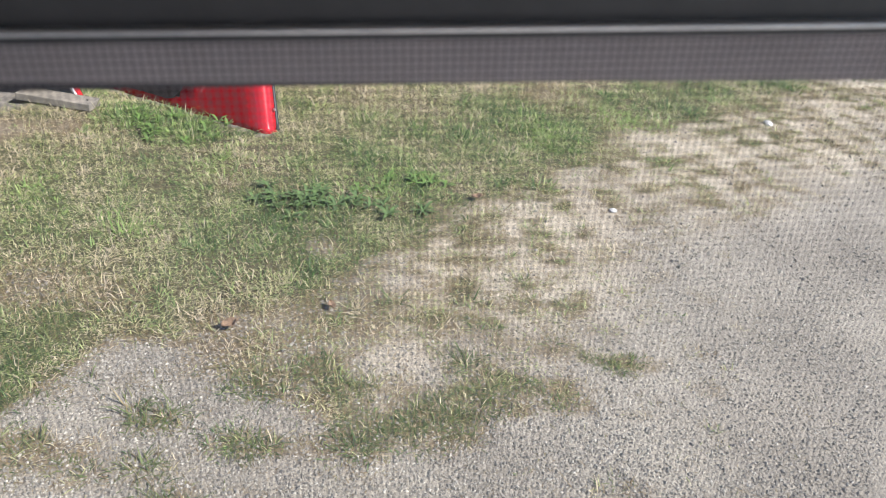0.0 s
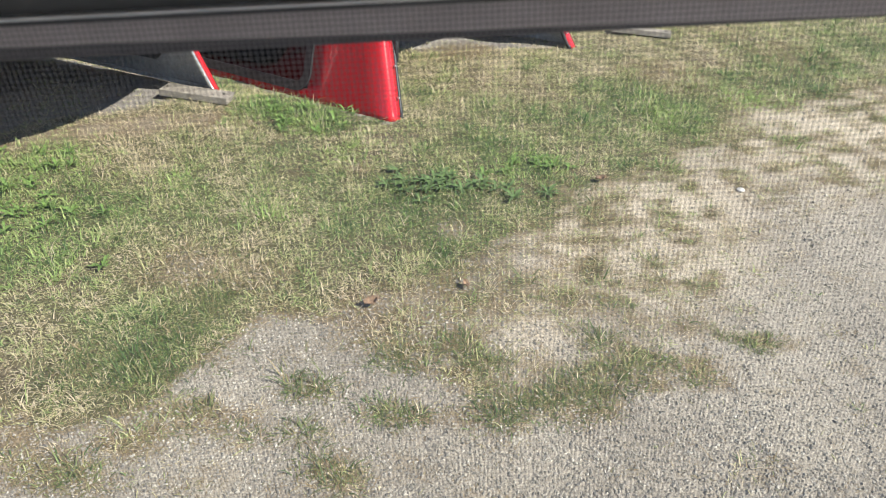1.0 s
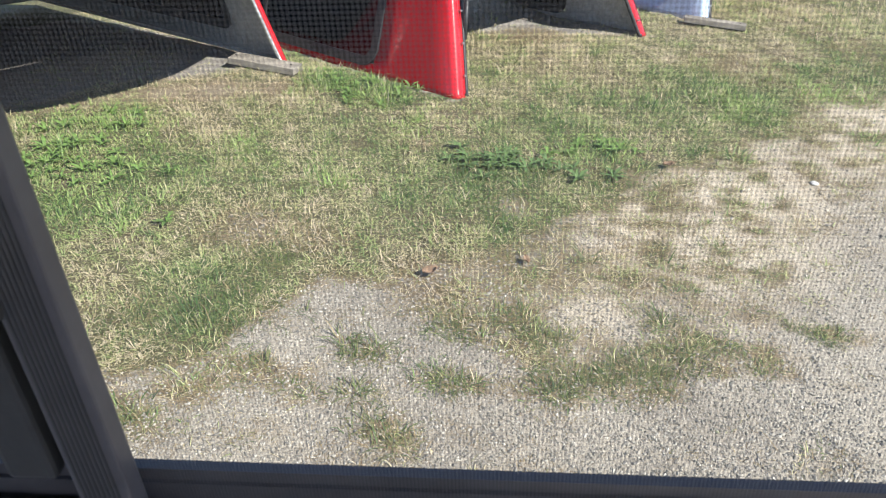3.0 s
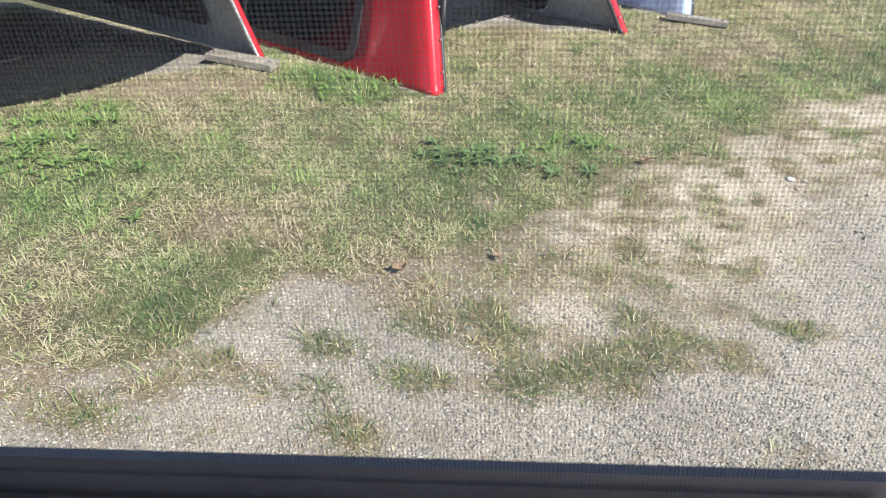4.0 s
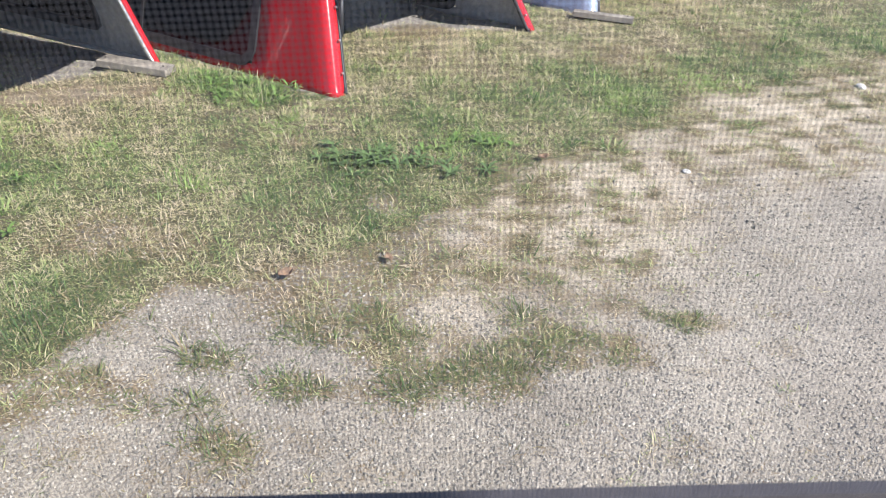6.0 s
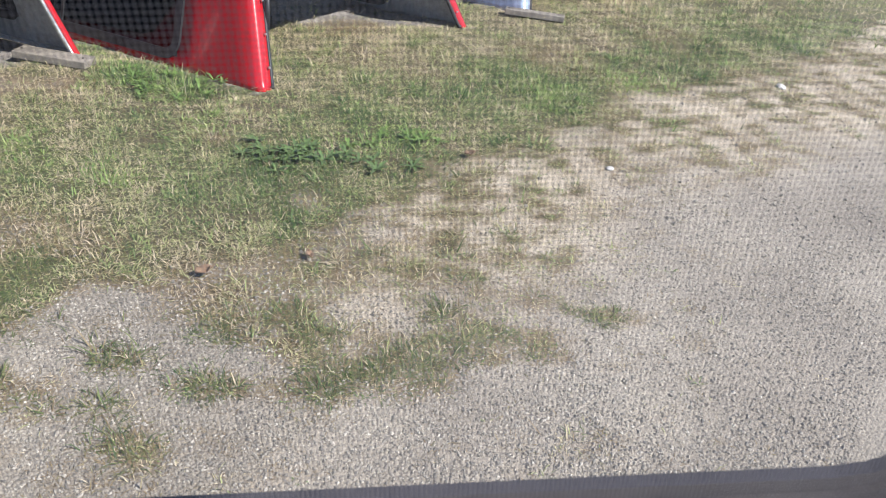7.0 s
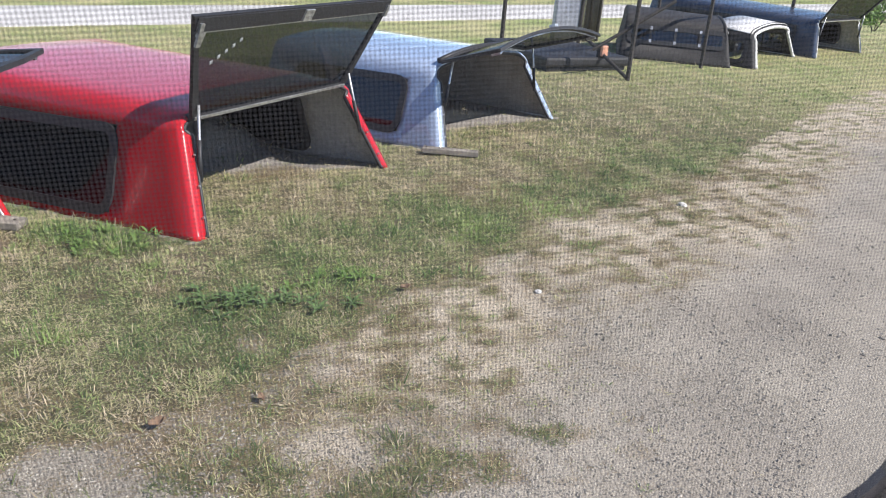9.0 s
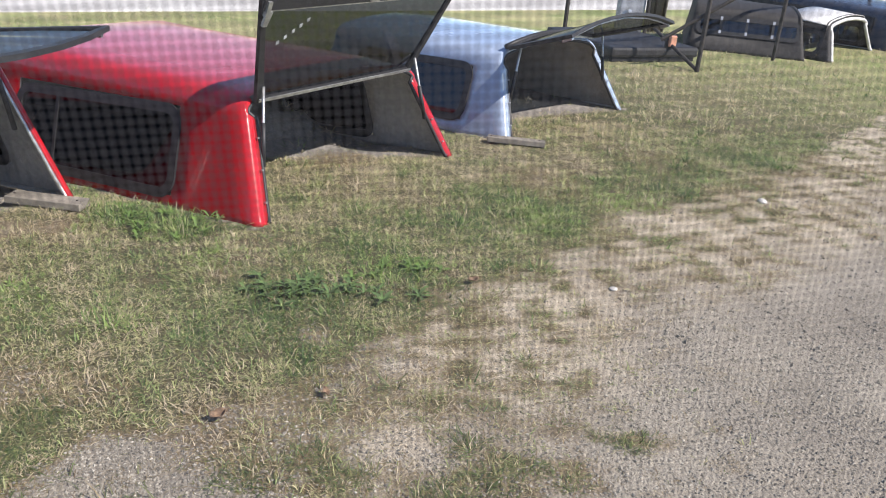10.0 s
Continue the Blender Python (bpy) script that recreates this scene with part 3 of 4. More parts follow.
            part("mark", bm_plate([(a, s), (a + 0.016, s + 0.008), (a + 0.014, s + 0.026), (a - 0.004, s + 0.018)], on_lid, -0.004, -0.002), MARK, hatch)
    # screws on the rear jambs
    for sx in (0, 1):
        for z in (0.1, 0.24, 0.38):
            x = inset * z / zt + 0.062
            part("screw", bm_rod([((w - x) if sx else x, -0.003 + rake * z / zt, z), ((w - x) if sx else x, -0.012 + rake * z / zt, z)], 0.006, 6), ALU, top)
    return top


def stand(x, y, dx, dy, pitch=0.0, z=0.0, roll=0.0):
    """Pose of a topper from its near rear foot and the direction of its rear opening; pitch lowers its front."""
    s = math.hypot(dx, dy)
    return Matrix(((dx / s, -dy / s, 0, x), (dy / s, dx / s, 0, y), (0, 0, 1, z), (0, 0, 0, 1))) @ pose(0, 0, 0, -pitch, roll, 0)


DX, DY = 0.5153, 0.857
# red topper in the middle of the row
topper(stand(-0.638, 3.688, DX, DY, 5.0), "glossy red truck topper, dark side window, raised smoked-glass lid", RED, rake=0.2, lid=68 - 5, marks=True, rise=0.16, length=2.45, zt=0.545, zb=0.06, zw=0.475, win=(0.61, 1.95), crown=0.014, strips=False)
# red topper at the start of the row
topper(stand(-1.558 - 1.72 * DX, 3.89 - 1.72 * DY, DX, DY, 7.1), "red truck topper with charcoal liner, foot propped on a plank", RED, length=3.2, win=(0.42, 2.2), zt=0.82, inset=0.22, zb=0.15, zw=0.55, rake=0.14, lid=-0.5, lid_len=0.55, flare=0.3, bulge=0.34, droop=0.05, lip=0.045, trim=ALU, lid_glass=DARK_GLASS)
# silver-blue topper
topper(stand(0.584, 5.532, 0.612, 0.79, 3.0), "silver-blue truck topper with red brake light, lid half raised", SILVER, w=1.66, inset=0.2, zt=0.545, rake=0.22, lid=18.0, lid_len=0.62, arch=0.10, brake=True, win=(0.42, 1.5), far_window=False, inner=LINER)
# dark topper farther along
topper(stand(4.38, 10.32, 0.22, 0.976), "weathered black truck topper with see-through side windows", BROWN, length=1.42, w=1.6, zt=0.46, rake=0.1, lid=None, win=(0.12, 1.30), zb=0.21, zw=0.39, glass=CLEAR_GLASS, inner=BROWN, trim=WHITE, panes=4)
# white-framed topper
topper(stand(4.70, 10.36, 0.624, 0.781), "dark truck topper with white rear frame and pale roof", BROWN, length=0.75, w=1.9, zt=0.41, rake=0.14, lid=None, bead=0.024, pale_roof=WHITE, win=(0.18, 0.58), zb=0.06, zw=0.32, glass=CLEAR_GLASS, inner=BROWN, trim=WHITE)
# dark blue topper
topper(stand(6.117, 11.759, 0.767, 0.641), "dark blue truck topper with its lid raised", BLUE, length=3.0, w=1.65, zt=0.50, inset=0.1, rake=0.12, lid=55.0, lid_len=0.6, win=(0.4, 2.4), zw=0.4, trim=WHITE)


# ---- steel rack and posts behind the row ----
def steel_rack():
    top = thing("steel_rack", pose(2.723, 8.929, 0.0), "rusty dark steel storage rack with braced legs", "rack")
    r = 0.024
    for p in ((0, 0), (1.23, 1.27), (-0.2, 1.9), (1.1, 3.0)):
        part("post", bm_rod([(p[0], p[1], -0.02), (p[0], p[1], 1.32)], r), STEEL, top)
    part("brace", bm_rod([(-0.42, 0.02, 0.30), (0.40, 0.05, 0.86)], r * 0.8), STEEL, top)
    part("brace", bm_rod([(-0.36, 0.9, 0.34), (0.0, 0.0, 0.02)], r * 0.8), STEEL, top)
    part("beam", bm_rod([(-0.5, 0.0, 0.90), (1.9, 2.0, 0.90)], r), STEEL, top)
    part("beam", bm_rod([(-0.2, 1.9, 0.90), (1.1, 3.0, 0.90)], r), STEEL, top)
    part("crossbar", bm_rod([(0, 0, 1.28), (1.23, 1.27, 1.28)], r), STEEL, top)


steel_rack()


def post(x, y, h, rad, label, mat):
    z = float(height(np.array([x]), np.array([y]))[0])
    top = thing("fence_post", pose(x, y, z), label, "post")
    part("shaft", bm_rod([(0, 0, -0.05), (0.0, 0, h)], rad), mat, top)
    part("cap", bm_rod([(0, 0, h), (0, 0, h + 0.02)], rad * 1.25), mat, top)


post(1.60, 11.4, 1.9, 0.028, "thin dark steel fence post standing in the lawn", STEEL)
post(6.3, 13.2, 2.0, 0.028, "thin dark steel fence post behind the blue topper", STEEL)


def utility_post():
    x, y = 2.95, 13.2
    z = float(height(np.array([x]), np.array([y]))[0])
    top = thing("utility_post", pose(x, y, z), "timber utility post with grey meter box and conduit", "utility post")
    part("pole", bm_rod([(0.22, 0, -0.05), (0.23, 0.02, 2.6)], 0.15, 14), WOOD, top, smooth=True)
    part("box", bm_box(-0.36, -0.12, -0.02, 0.02, 0.16, 1.6, 0.02), ZINC, top)
    part("conduit", bm_rod([(0.07, -0.14, -0.02), (0.07, -0.14, 2.4)], 0.018), ALU, top, smooth=True)
    part("conduit", bm_rod([(0.16, -0.17, -0.02), (0.16, -0.17, 2.4)], 0.022), STEEL, top, smooth=True)
    part("conduit", bm_rod([(0.30, -0.16, -0.02), (0.30, -0.16, 2.4)], 0.022), STEEL, top, smooth=True)


utility_post()


def flat_lid():
    top = thing("tonneau_lid", stand(1.85, 9.1, 0.9, 0.42), "black fibreglass tonneau lid lying on the ground", "tonneau lid")
    bm = bm_box(0, 0, 0.05, 1.15, 1.4, 0.16, 0.03)
    part("panel", bm, BLACK, top)
    part("rim", bm_box(0.03, 0.03, 0.0, 1.12, 1.37, 0.055, 0.01), BLACK, top)
    part("marker_light", bm_box(0.72, -0.03, 0.17, 0.80, 0.02, 0.29, 0.012), LENS_ORANGE, top, "faded orange marker light")
    part("light_bracket", bm_box(0.70, 0.02, 0.15, 0.82, 0.05, 0.30, 0.005), BLACK, top)


flat_lid()


def shrub(x, y, size):
    z = float(height(np.array([x]), np.array([y]))[0])
    top = thing("shrub", pose(x, y, z), "pale yellow-green ornamental shrub behind the toppers", "shrub")
    rng = random.Random(9)
    for k in range(7):
        a = rng.uniform(0, math.tau)
        part("stem", bm_rod([(0, 0, -0.02), (0.2 * size * math.cos(a), 0.2 * size * math.sin(a), size * 0.4), (0.45 * size * math.cos(a), 0.45 * size * math.sin(a), size * 0.75)], 0.012, 5), WOOD, top)
    bm = bmesh.new()
    for k in range(1500):
        a, b, rr = rng.uniform(0, math.tau), rng.uniform(-0.3, 1.5), size * rng.uniform(0.35, 1.0) ** 0.5 * 0.62
        c = Vector((rr * math.cos(a) * math.cos(b), rr * math.sin(a) * math.cos(b), size * 0.42 + rr * math.sin(b) * 0.85))
        u = Vector((rng.gauss(0, 1), rng.gauss(0, 1), rng.gauss(0, 1))).normalized() * 0.07
        v = u.orthogonal().normalized() * 0.028
        bm.faces.new([bm.verts.new(p) for p in (c - u, c + v, c + u, c - v)])
    part("crown", bm, WEED, top)


shrub(10.9, 19.9, 0.95)
shrub(11.7, 20.4, 1.2)


# ---- planks, leaf, stone ----
def plank(x0, y0, x1, y1, wid, label, z=0.0):
    d = Vector((x1 - x0, y1 - y0))
    top = thing("plank", pose(x0, y0, z, 0, 0, math.degrees(math.atan2(d.y, d.x))), label, "plank")
    part("board", bm_box(0, -wid / 2, 0.0, d.length, wid / 2, 0.035, 0.004), WOOD, top)
    for k in (0.06, 0.9):
        part("nail", bm_rod([(d.length * k, 0, 0.034), (d.length * k, 0, 0.039)], 0.005, 6), STEEL, top)


plank(-1.84, 3.80, -1.47, 3.76, 0.10, "grey weathered plank under a topper's foot", 0.004)
plank(0.46, 5.53, 0.84, 5.49, 0.07, "grey weathered plank under the silver topper's foot", 0.01)


def dead_leaf(x, y, s, turn):
    bm = bmesh.new()
    rows_ = []
    for k in range(7):
        t = k / 6
        wv = s * 0.36 * math.sin(math.pi * min(t * 0.92 + 0.06, 1)) ** 0.8
        rows_.append([bm.verts.new(((t - 0.5) * s, q * wv, 0.008 + s * 0.25 * abs(q) ** 1.5 + s * 0.22 * (t - 0.5) ** 2 + 0.003 * math.sin(9 * t + q))) for q in (-1, -0.5, 0, 0.5, 1)])
    for a, b in zip(rows_, rows_[1:]):
        for i in range(4):
            bm.faces.new((a[i], b[i], b[i + 1], a[i + 1]))
    top = thing("dead_leaf", pose(x, y, float(height(np.array([x]), np.array([y]))[0]) + 0.01, 8, -10, turn), "curled brown dead leaf on sparse grass", "leaf")
    blade = part("blade", bm, STRAW_LEAF, top, smooth=True)
    mod = blade.modifiers.new("thickness", 'SOLIDIFY')
    mod.thickness = 0.0012
    part("stalk", bm_rod([(s * 0.48, 0, 0.012), (s * 0.7, 0.004, 0.02), (s * 0.85, 0.01, 0.016)], 0.0013, 5), STRAW_LEAF, top)


dead_leaf(-0.402, 2.193, 0.052, 35)
dead_leaf(-0.115, 2.36, 0.035, 120)
dead_leaf(0.36, 3.28, 0.045, 10)


def pale_stone(x, y, s):
    bm = bmesh.new()
    bmesh.ops.create_icosphere(bm, subdivisions=2, radius=s)
    for v in bm.verts:
        v.co *= 0.8 + 0.35 * noise.noise(v.co * 14 + Vector((x, y, 0)))
        v.co.z = v.co.z * 0.45 + s * 0.2
    top = thing("stone", pose(x, y, float(height(np.array([x]), np.array([y]))[0])), "pale flat stone lying at the edge of the drive", "stone")
    part("body", bm, PALE_STONE, top)


pale_stone(2.034, 4.702, 0.04)
pale_stone(0.95, 3.32, 0.022)


# ---- weeds ----
def weed(x, y, count, size, mat, label, seed, flat=0.5):
    rng = random.Random(seed)
    top = thing("weed", pose(x, y, float(height(np.array([x]), np.array([y]))[0])), label, "weed", "broad-leaved weeds in the lawn")
    for k in range(count):
        a = k * 2.4 + rng.uniform(-0.4, 0.4)
        ln = size * rng.uniform(0.6, 1.1)
        rise = rng.uniform(0.1, 1.2) * flat
        wid = ln * rng.uniform(0.08, 0.15)
        bm = bmesh.new()
        rows_ = []
        for j in range(6):
            t = j / 5
            r = ln * t
            z = 0.01 + ln * rise * (t - 0.55 * t * t)
            half = wid * (math.sin(math.pi * (0.08 + 0.88 * t)) ** 0.8) * (1 + 0.25 * math.sin(j * 2.6 + k))
            rows_.append([bm.verts.new((r * math.cos(a) - q * half * math.sin(a), r * math.sin(a) + q * half * math.cos(a), z + abs(q) * half * 0.35)) for q in (-1, 0, 1)])
        for r0, r1 in zip(rows_, rows_[1:]):
            for i in range(2):
                bm.faces.new((r0[i], r1[i], r1[i + 1], r0[i + 1]))
        part("leaf", bm, mat, top, smooth=True)


SPOTS = random.Random(77)
for k in range(24):
    cx, cy = SPOTS.choice(((-0.44, 3.10), (-0.36, 3.04), (-0.22, 3.02), (-0.12, 3.1)))
    weed(cx + SPOTS.gauss(0, 0.09), cy + SPOTS.gauss(0, 0.06), SPOTS.randint(8, 12), SPOTS.uniform(0.045, 0.07), DARK_WEED, "dark green broad-leaved weed in short grass", 200 + k, 0.9)
for k in range(9):
    cx, cy = SPOTS.choice(((-0.06, 3.30), (0.10, 3.38)))
    weed(cx + SPOTS.gauss(0, 0.07), cy + SPOTS.gauss(0, 0.05), SPOTS.randint(7, 10), SPOTS.uniform(0.035, 0.055), WEED, "green broad-leaved weed beside bare gravel", 300 + k, 0.9)
for k in range(60):
    cx, cy = SPOTS.choice(((-1.85, 2.5), (-1.95, 2.6), (-2.05, 2.45), (-1.7, 2.35), (-1.95, 2.9), (-1.25, 3.72), (-1.1, 3.66), (-1.2, 3.6)))
    weed(cx + SPOTS.gauss(0, 0.13), cy + SPOTS.gauss(0, 0.09), SPOTS.randint(6, 10), SPOTS.uniform(0.035, 0.06), WEED, "low bright green leafy weed in the lawn", 100 + k, 1.0)


# ---- the window that the camera looks through ----
WIN = Matrix.Translation((0.2, 0, 1.45)) @ Matrix.Rotation(radians(8.8053), 4, 'Z') @ Matrix.Rotation(radians(3.2052), 4, 'X') @ Matrix.Rotation(radians(-5.2618), 4, 'Y') @ Matrix.Translation((0, 0.2950, 0))
WB, WT, WL, WR = -0.2627, 0.0549, -0.3273, 0.4145
PITCH = 1.7901 * 0.001


def flat(a, b, t):
    """a across, b up, t outwards from the window's plane."""
    return Vector((a, t, b))


def window():
    far_l = WL - 0.34
    top = thing("window_1", WIN, "black-framed sliding topper window with an insect screen", "window", kind="structure")
    rad = (0.03, 0.055, 0.055, 0.03)
    box = (far_l, WB, WR, WT)
    frame_ = part("window_frame", bm_ring(rounded(*box, rad, 0.06), rounded(*box, rad), flat, -0.004, 0.002), BLACK_METAL, top)
    part("frame_step", bm_ring(rounded(*box, rad, 0.019), rounded(*box, rad, 0.008), flat, -0.0065, -0.004), BLACK_METAL, frame_)
    part("inner_frame", bm_ring(rounded(*box, rad, 0.034), rounded(*box, rad, 0.021), flat, -0.020, -0.009), BLACK_METAL, top)
    part("spline", bm_ring(rounded(*box, rad, 0.026), rounded(*box, rad, 0.0215), flat, -0.0225, -0.020), BLACK, top)
    part("top_bar", bm_box(WL, -0.0218, WT + 0.0165, WR - 0.03, -0.0205, WT + 0.0225, 0.0005), BLACK, top)
    part("top_track", bm_box(WL, -0.0245, WT + 0.0190, WR - 0.02, -0.0215, WT + 0.0198, 0.0003), ALU, top, "thin pale track strip")
    # Added plate over the frame's top; the light on it is its paler grey.
    part("lit_frame_top", bm_plate([(WL, WT + 0.0025 - 0.014 * WL), (WR - 0.03, WT + 0.0025 - 0.014 * (WR - 0.03)), (WR - 0.03, WT + 0.0215), (WL, WT + 0.0215)], flat, -0.0078, -0.0045), LIT_FRAME_GREY, top, "top of the window frame, painted paler to look lit")
    stile = part("stile", bm_box(WL - 0.010, -0.030, WB - 0.02, WL + 0.016, -0.017, WT + 0.02, 0.0015), BLACK_METAL, top, "black grained meeting stile")
    part("stile_back", bm_box(WL - 0.012, -0.017, WB - 0.02, WL, 0.0, WT + 0.02, 0.001), BLACK_METAL, stile)
    for k in range(8):
        a = WL - 0.007 + 0.0024 * k
        part("groove", bm_box(a, -0.0304, WB - 0.02, a + 0.0011, -0.0298, WT + 0.02), BLACK, stile)
    latch = part("latch", bm_box(WL - 0.0410, -0.033, WB + 0.118, WL - 0.0075, -0.010, WB + 0.185, 0.003), BLACK, top, "black plastic sliding latch")
    part("latch_leg", bm_box(WL - 0.0410, -0.030, WB + 0.02, WL - 0.0170, -0.012, WB + 0.12, 0.003), BLACK, latch)
    part("latch_grip", bm_box(WL - 0.0400, -0.044, WB + 0.155, WL - 0.0160, -0.032, WB + 0.182, 0.002), BLACK, latch)
    part("screw", bm_rod([(WL - 0.0125, -0.0325, WB + 0.1345), (WL - 0.0125, -0.0352, WB + 0.1345)], 0.0052, 12), ALU, latch)
    part("screw_slot", bm_box(WL - 0.0165, -0.0356, WB + 0.1340, WL - 0.0085, -0.0351, WB + 0.1350), BLACK, latch)
    part("pane", bm_box(far_l + 0.005, 0.006, WB + 0.002, WL - 0.028, 0.009, WT - 0.002), CLEAR_GLASS, top)


window()


def screen():
    """Woven insect screen, every strand a bar."""
    r = 0.000128
    x0, x1, z0, z1 = WL - 0.001, WR + 0.021, WB - 0.021, WT + 0.021
    co, faces = [], []
    bars = []
    x = x0
    while x < x1:
        bars.append(((x, z0), (x, z1), 0.0))
        x += PITCH
    z = z0
    while z < z1:
        bars.append(((x0, z), (x1, z), 0.00016))
        z += PITCH
    for (ax, az), (bx, bz), off in bars:
        sx, sz = (r, 0) if ax == bx else (0, r)
        i = len(co)
        for px, pz in ((ax, az), (bx, bz)):
            co += [(px - sx, -0.012 + off, pz - sz), (px, -0.012 + off - r, pz), (px + sx, -0.012 + off, pz + sz), (px, -0.012 + off + r, pz)]
        faces += [(i + j, i + (j + 1) % 4, i + 4 + (j + 1) % 4, i + 4 + j) for j in range(4)]
    me = bpy.data.meshes.new("insect_screen")
    me.from_pydata(co, [], faces)
    ob = finish(new("insect_screen", me), SCREEN, True)
    ob.matrix_world = WIN
    tagged(ob, "dark woven insect screen stretched over the window", "insect screen", kind="stuff")


screen()


def shelter():
    """The shell round the camera: liner wall with the window in it, roof, floor and plain walls, its tail end open."""
    box = (WL - 0.34, WB, WR, WT)
    rad = (0.03, 0.055, 0.055, 0.03)
    wall = part("wall_window", bm_ring(rounded(*box, rad, 0.22), rounded(*box, rad, 0.031), flat, -0.016, 0.02), WALL_IN, None)
    wall.matrix_world = WIN
    tagged(wall, "off-white lined shell wall round the window", "wall", kind="structure")
    x0, x1 = WL - 0.56, WR + 0.22
    z0, z1 = WB - 0.22, WT + 0.22
    for name, b, lab in (("ceiling", (x0, -1.5, z1 - 0.001, x1, 0.02, z1 + 0.03), "off-white lined roof of the shell"),
                         ("floor", (x0, -1.5, z0 - 0.05, x1, 0.02, z0), "plain floor of the shell"),
                         ("wall_back", (x0, -1.53, z0, x1, -1.5, z1), "off-white lined back wall of the shell"),
                         ("wall_base", (x0, -0.03, -1.5, x1, 0.02, z0 - 0.05), "plain grey outer side below the window")):
        o = part(name, bm_box(*b), LIT_FRAME_GREY if name == "wall_base" else WALL_IN, None)
        o.matrix_world = WIN
        tagged(o, lab, name.split("_")[0], kind="structure")


shelter()


# ---- gravel, grass ----
def scatter(seed, count, x0, x1, y0, y1, keep):
    rng = np.random.RandomState(seed)
    x, y = rng.uniform(x0, x1, count), rng.uniform(y0, y1, count)
    sel = rng.uniform(0, 1, count) < keep(x, y)
    return x[sel], y[sel], rng


def stones(name, label, seed, count, area, s0, s1, keep):
    x, y, rng = scatter(seed, count, *area, keep)
    n = len(x)
    base = np.array([(1, 0, 0), (0, 1, 0), (-1, 0, 0), (0, -1, 0), (0, 0, 1), (0, 0, -1)], float)
    s = s0 * (s1 / s0) ** rng.uniform(0, 1, n) ** 1.6
    ang = rng.uniform(0, math.tau, n)
    jit = rng.uniform(0.65, 1.25, (n, 6, 3))
    p = base[None] * jit + rng.uniform(-0.28, 0.28, (n, 6, 3))
    ca, sa = np.cos(ang)[:, None], np.sin(ang)[:, None]
    px = (p[:, :, 0] * ca - p[:, :, 1] * sa * 0.8) * s[:, None] + x[:, None]
    py = (p[:, :, 0] * sa + p[:, :, 1] * ca * 0.8) * s[:, None] + y[:, None]
    pz = p[:, :, 2] * s[:, None] * 0.6 + (height(x, y) + s * rng.uniform(0.05, 0.5, n))[:, None]
    co = np.stack([px, py, pz], 2).reshape(-1, 3)
    tri = np.array([(0, 1, 4), (1, 2, 4), (2, 3, 4), (3, 0, 4), (1, 0, 5), (2, 1, 5), (3, 2, 5), (0, 3, 5)])
    f = (np.arange(n)[:, None, None] * 6 + tri[None]).reshape(-1, 3)
    me = bpy.data.meshes.new(name)
    me.from_pydata(co, [], f)
    tagged(finish(new(name, me), GRAVEL), label, "gravel", kind="stuff")


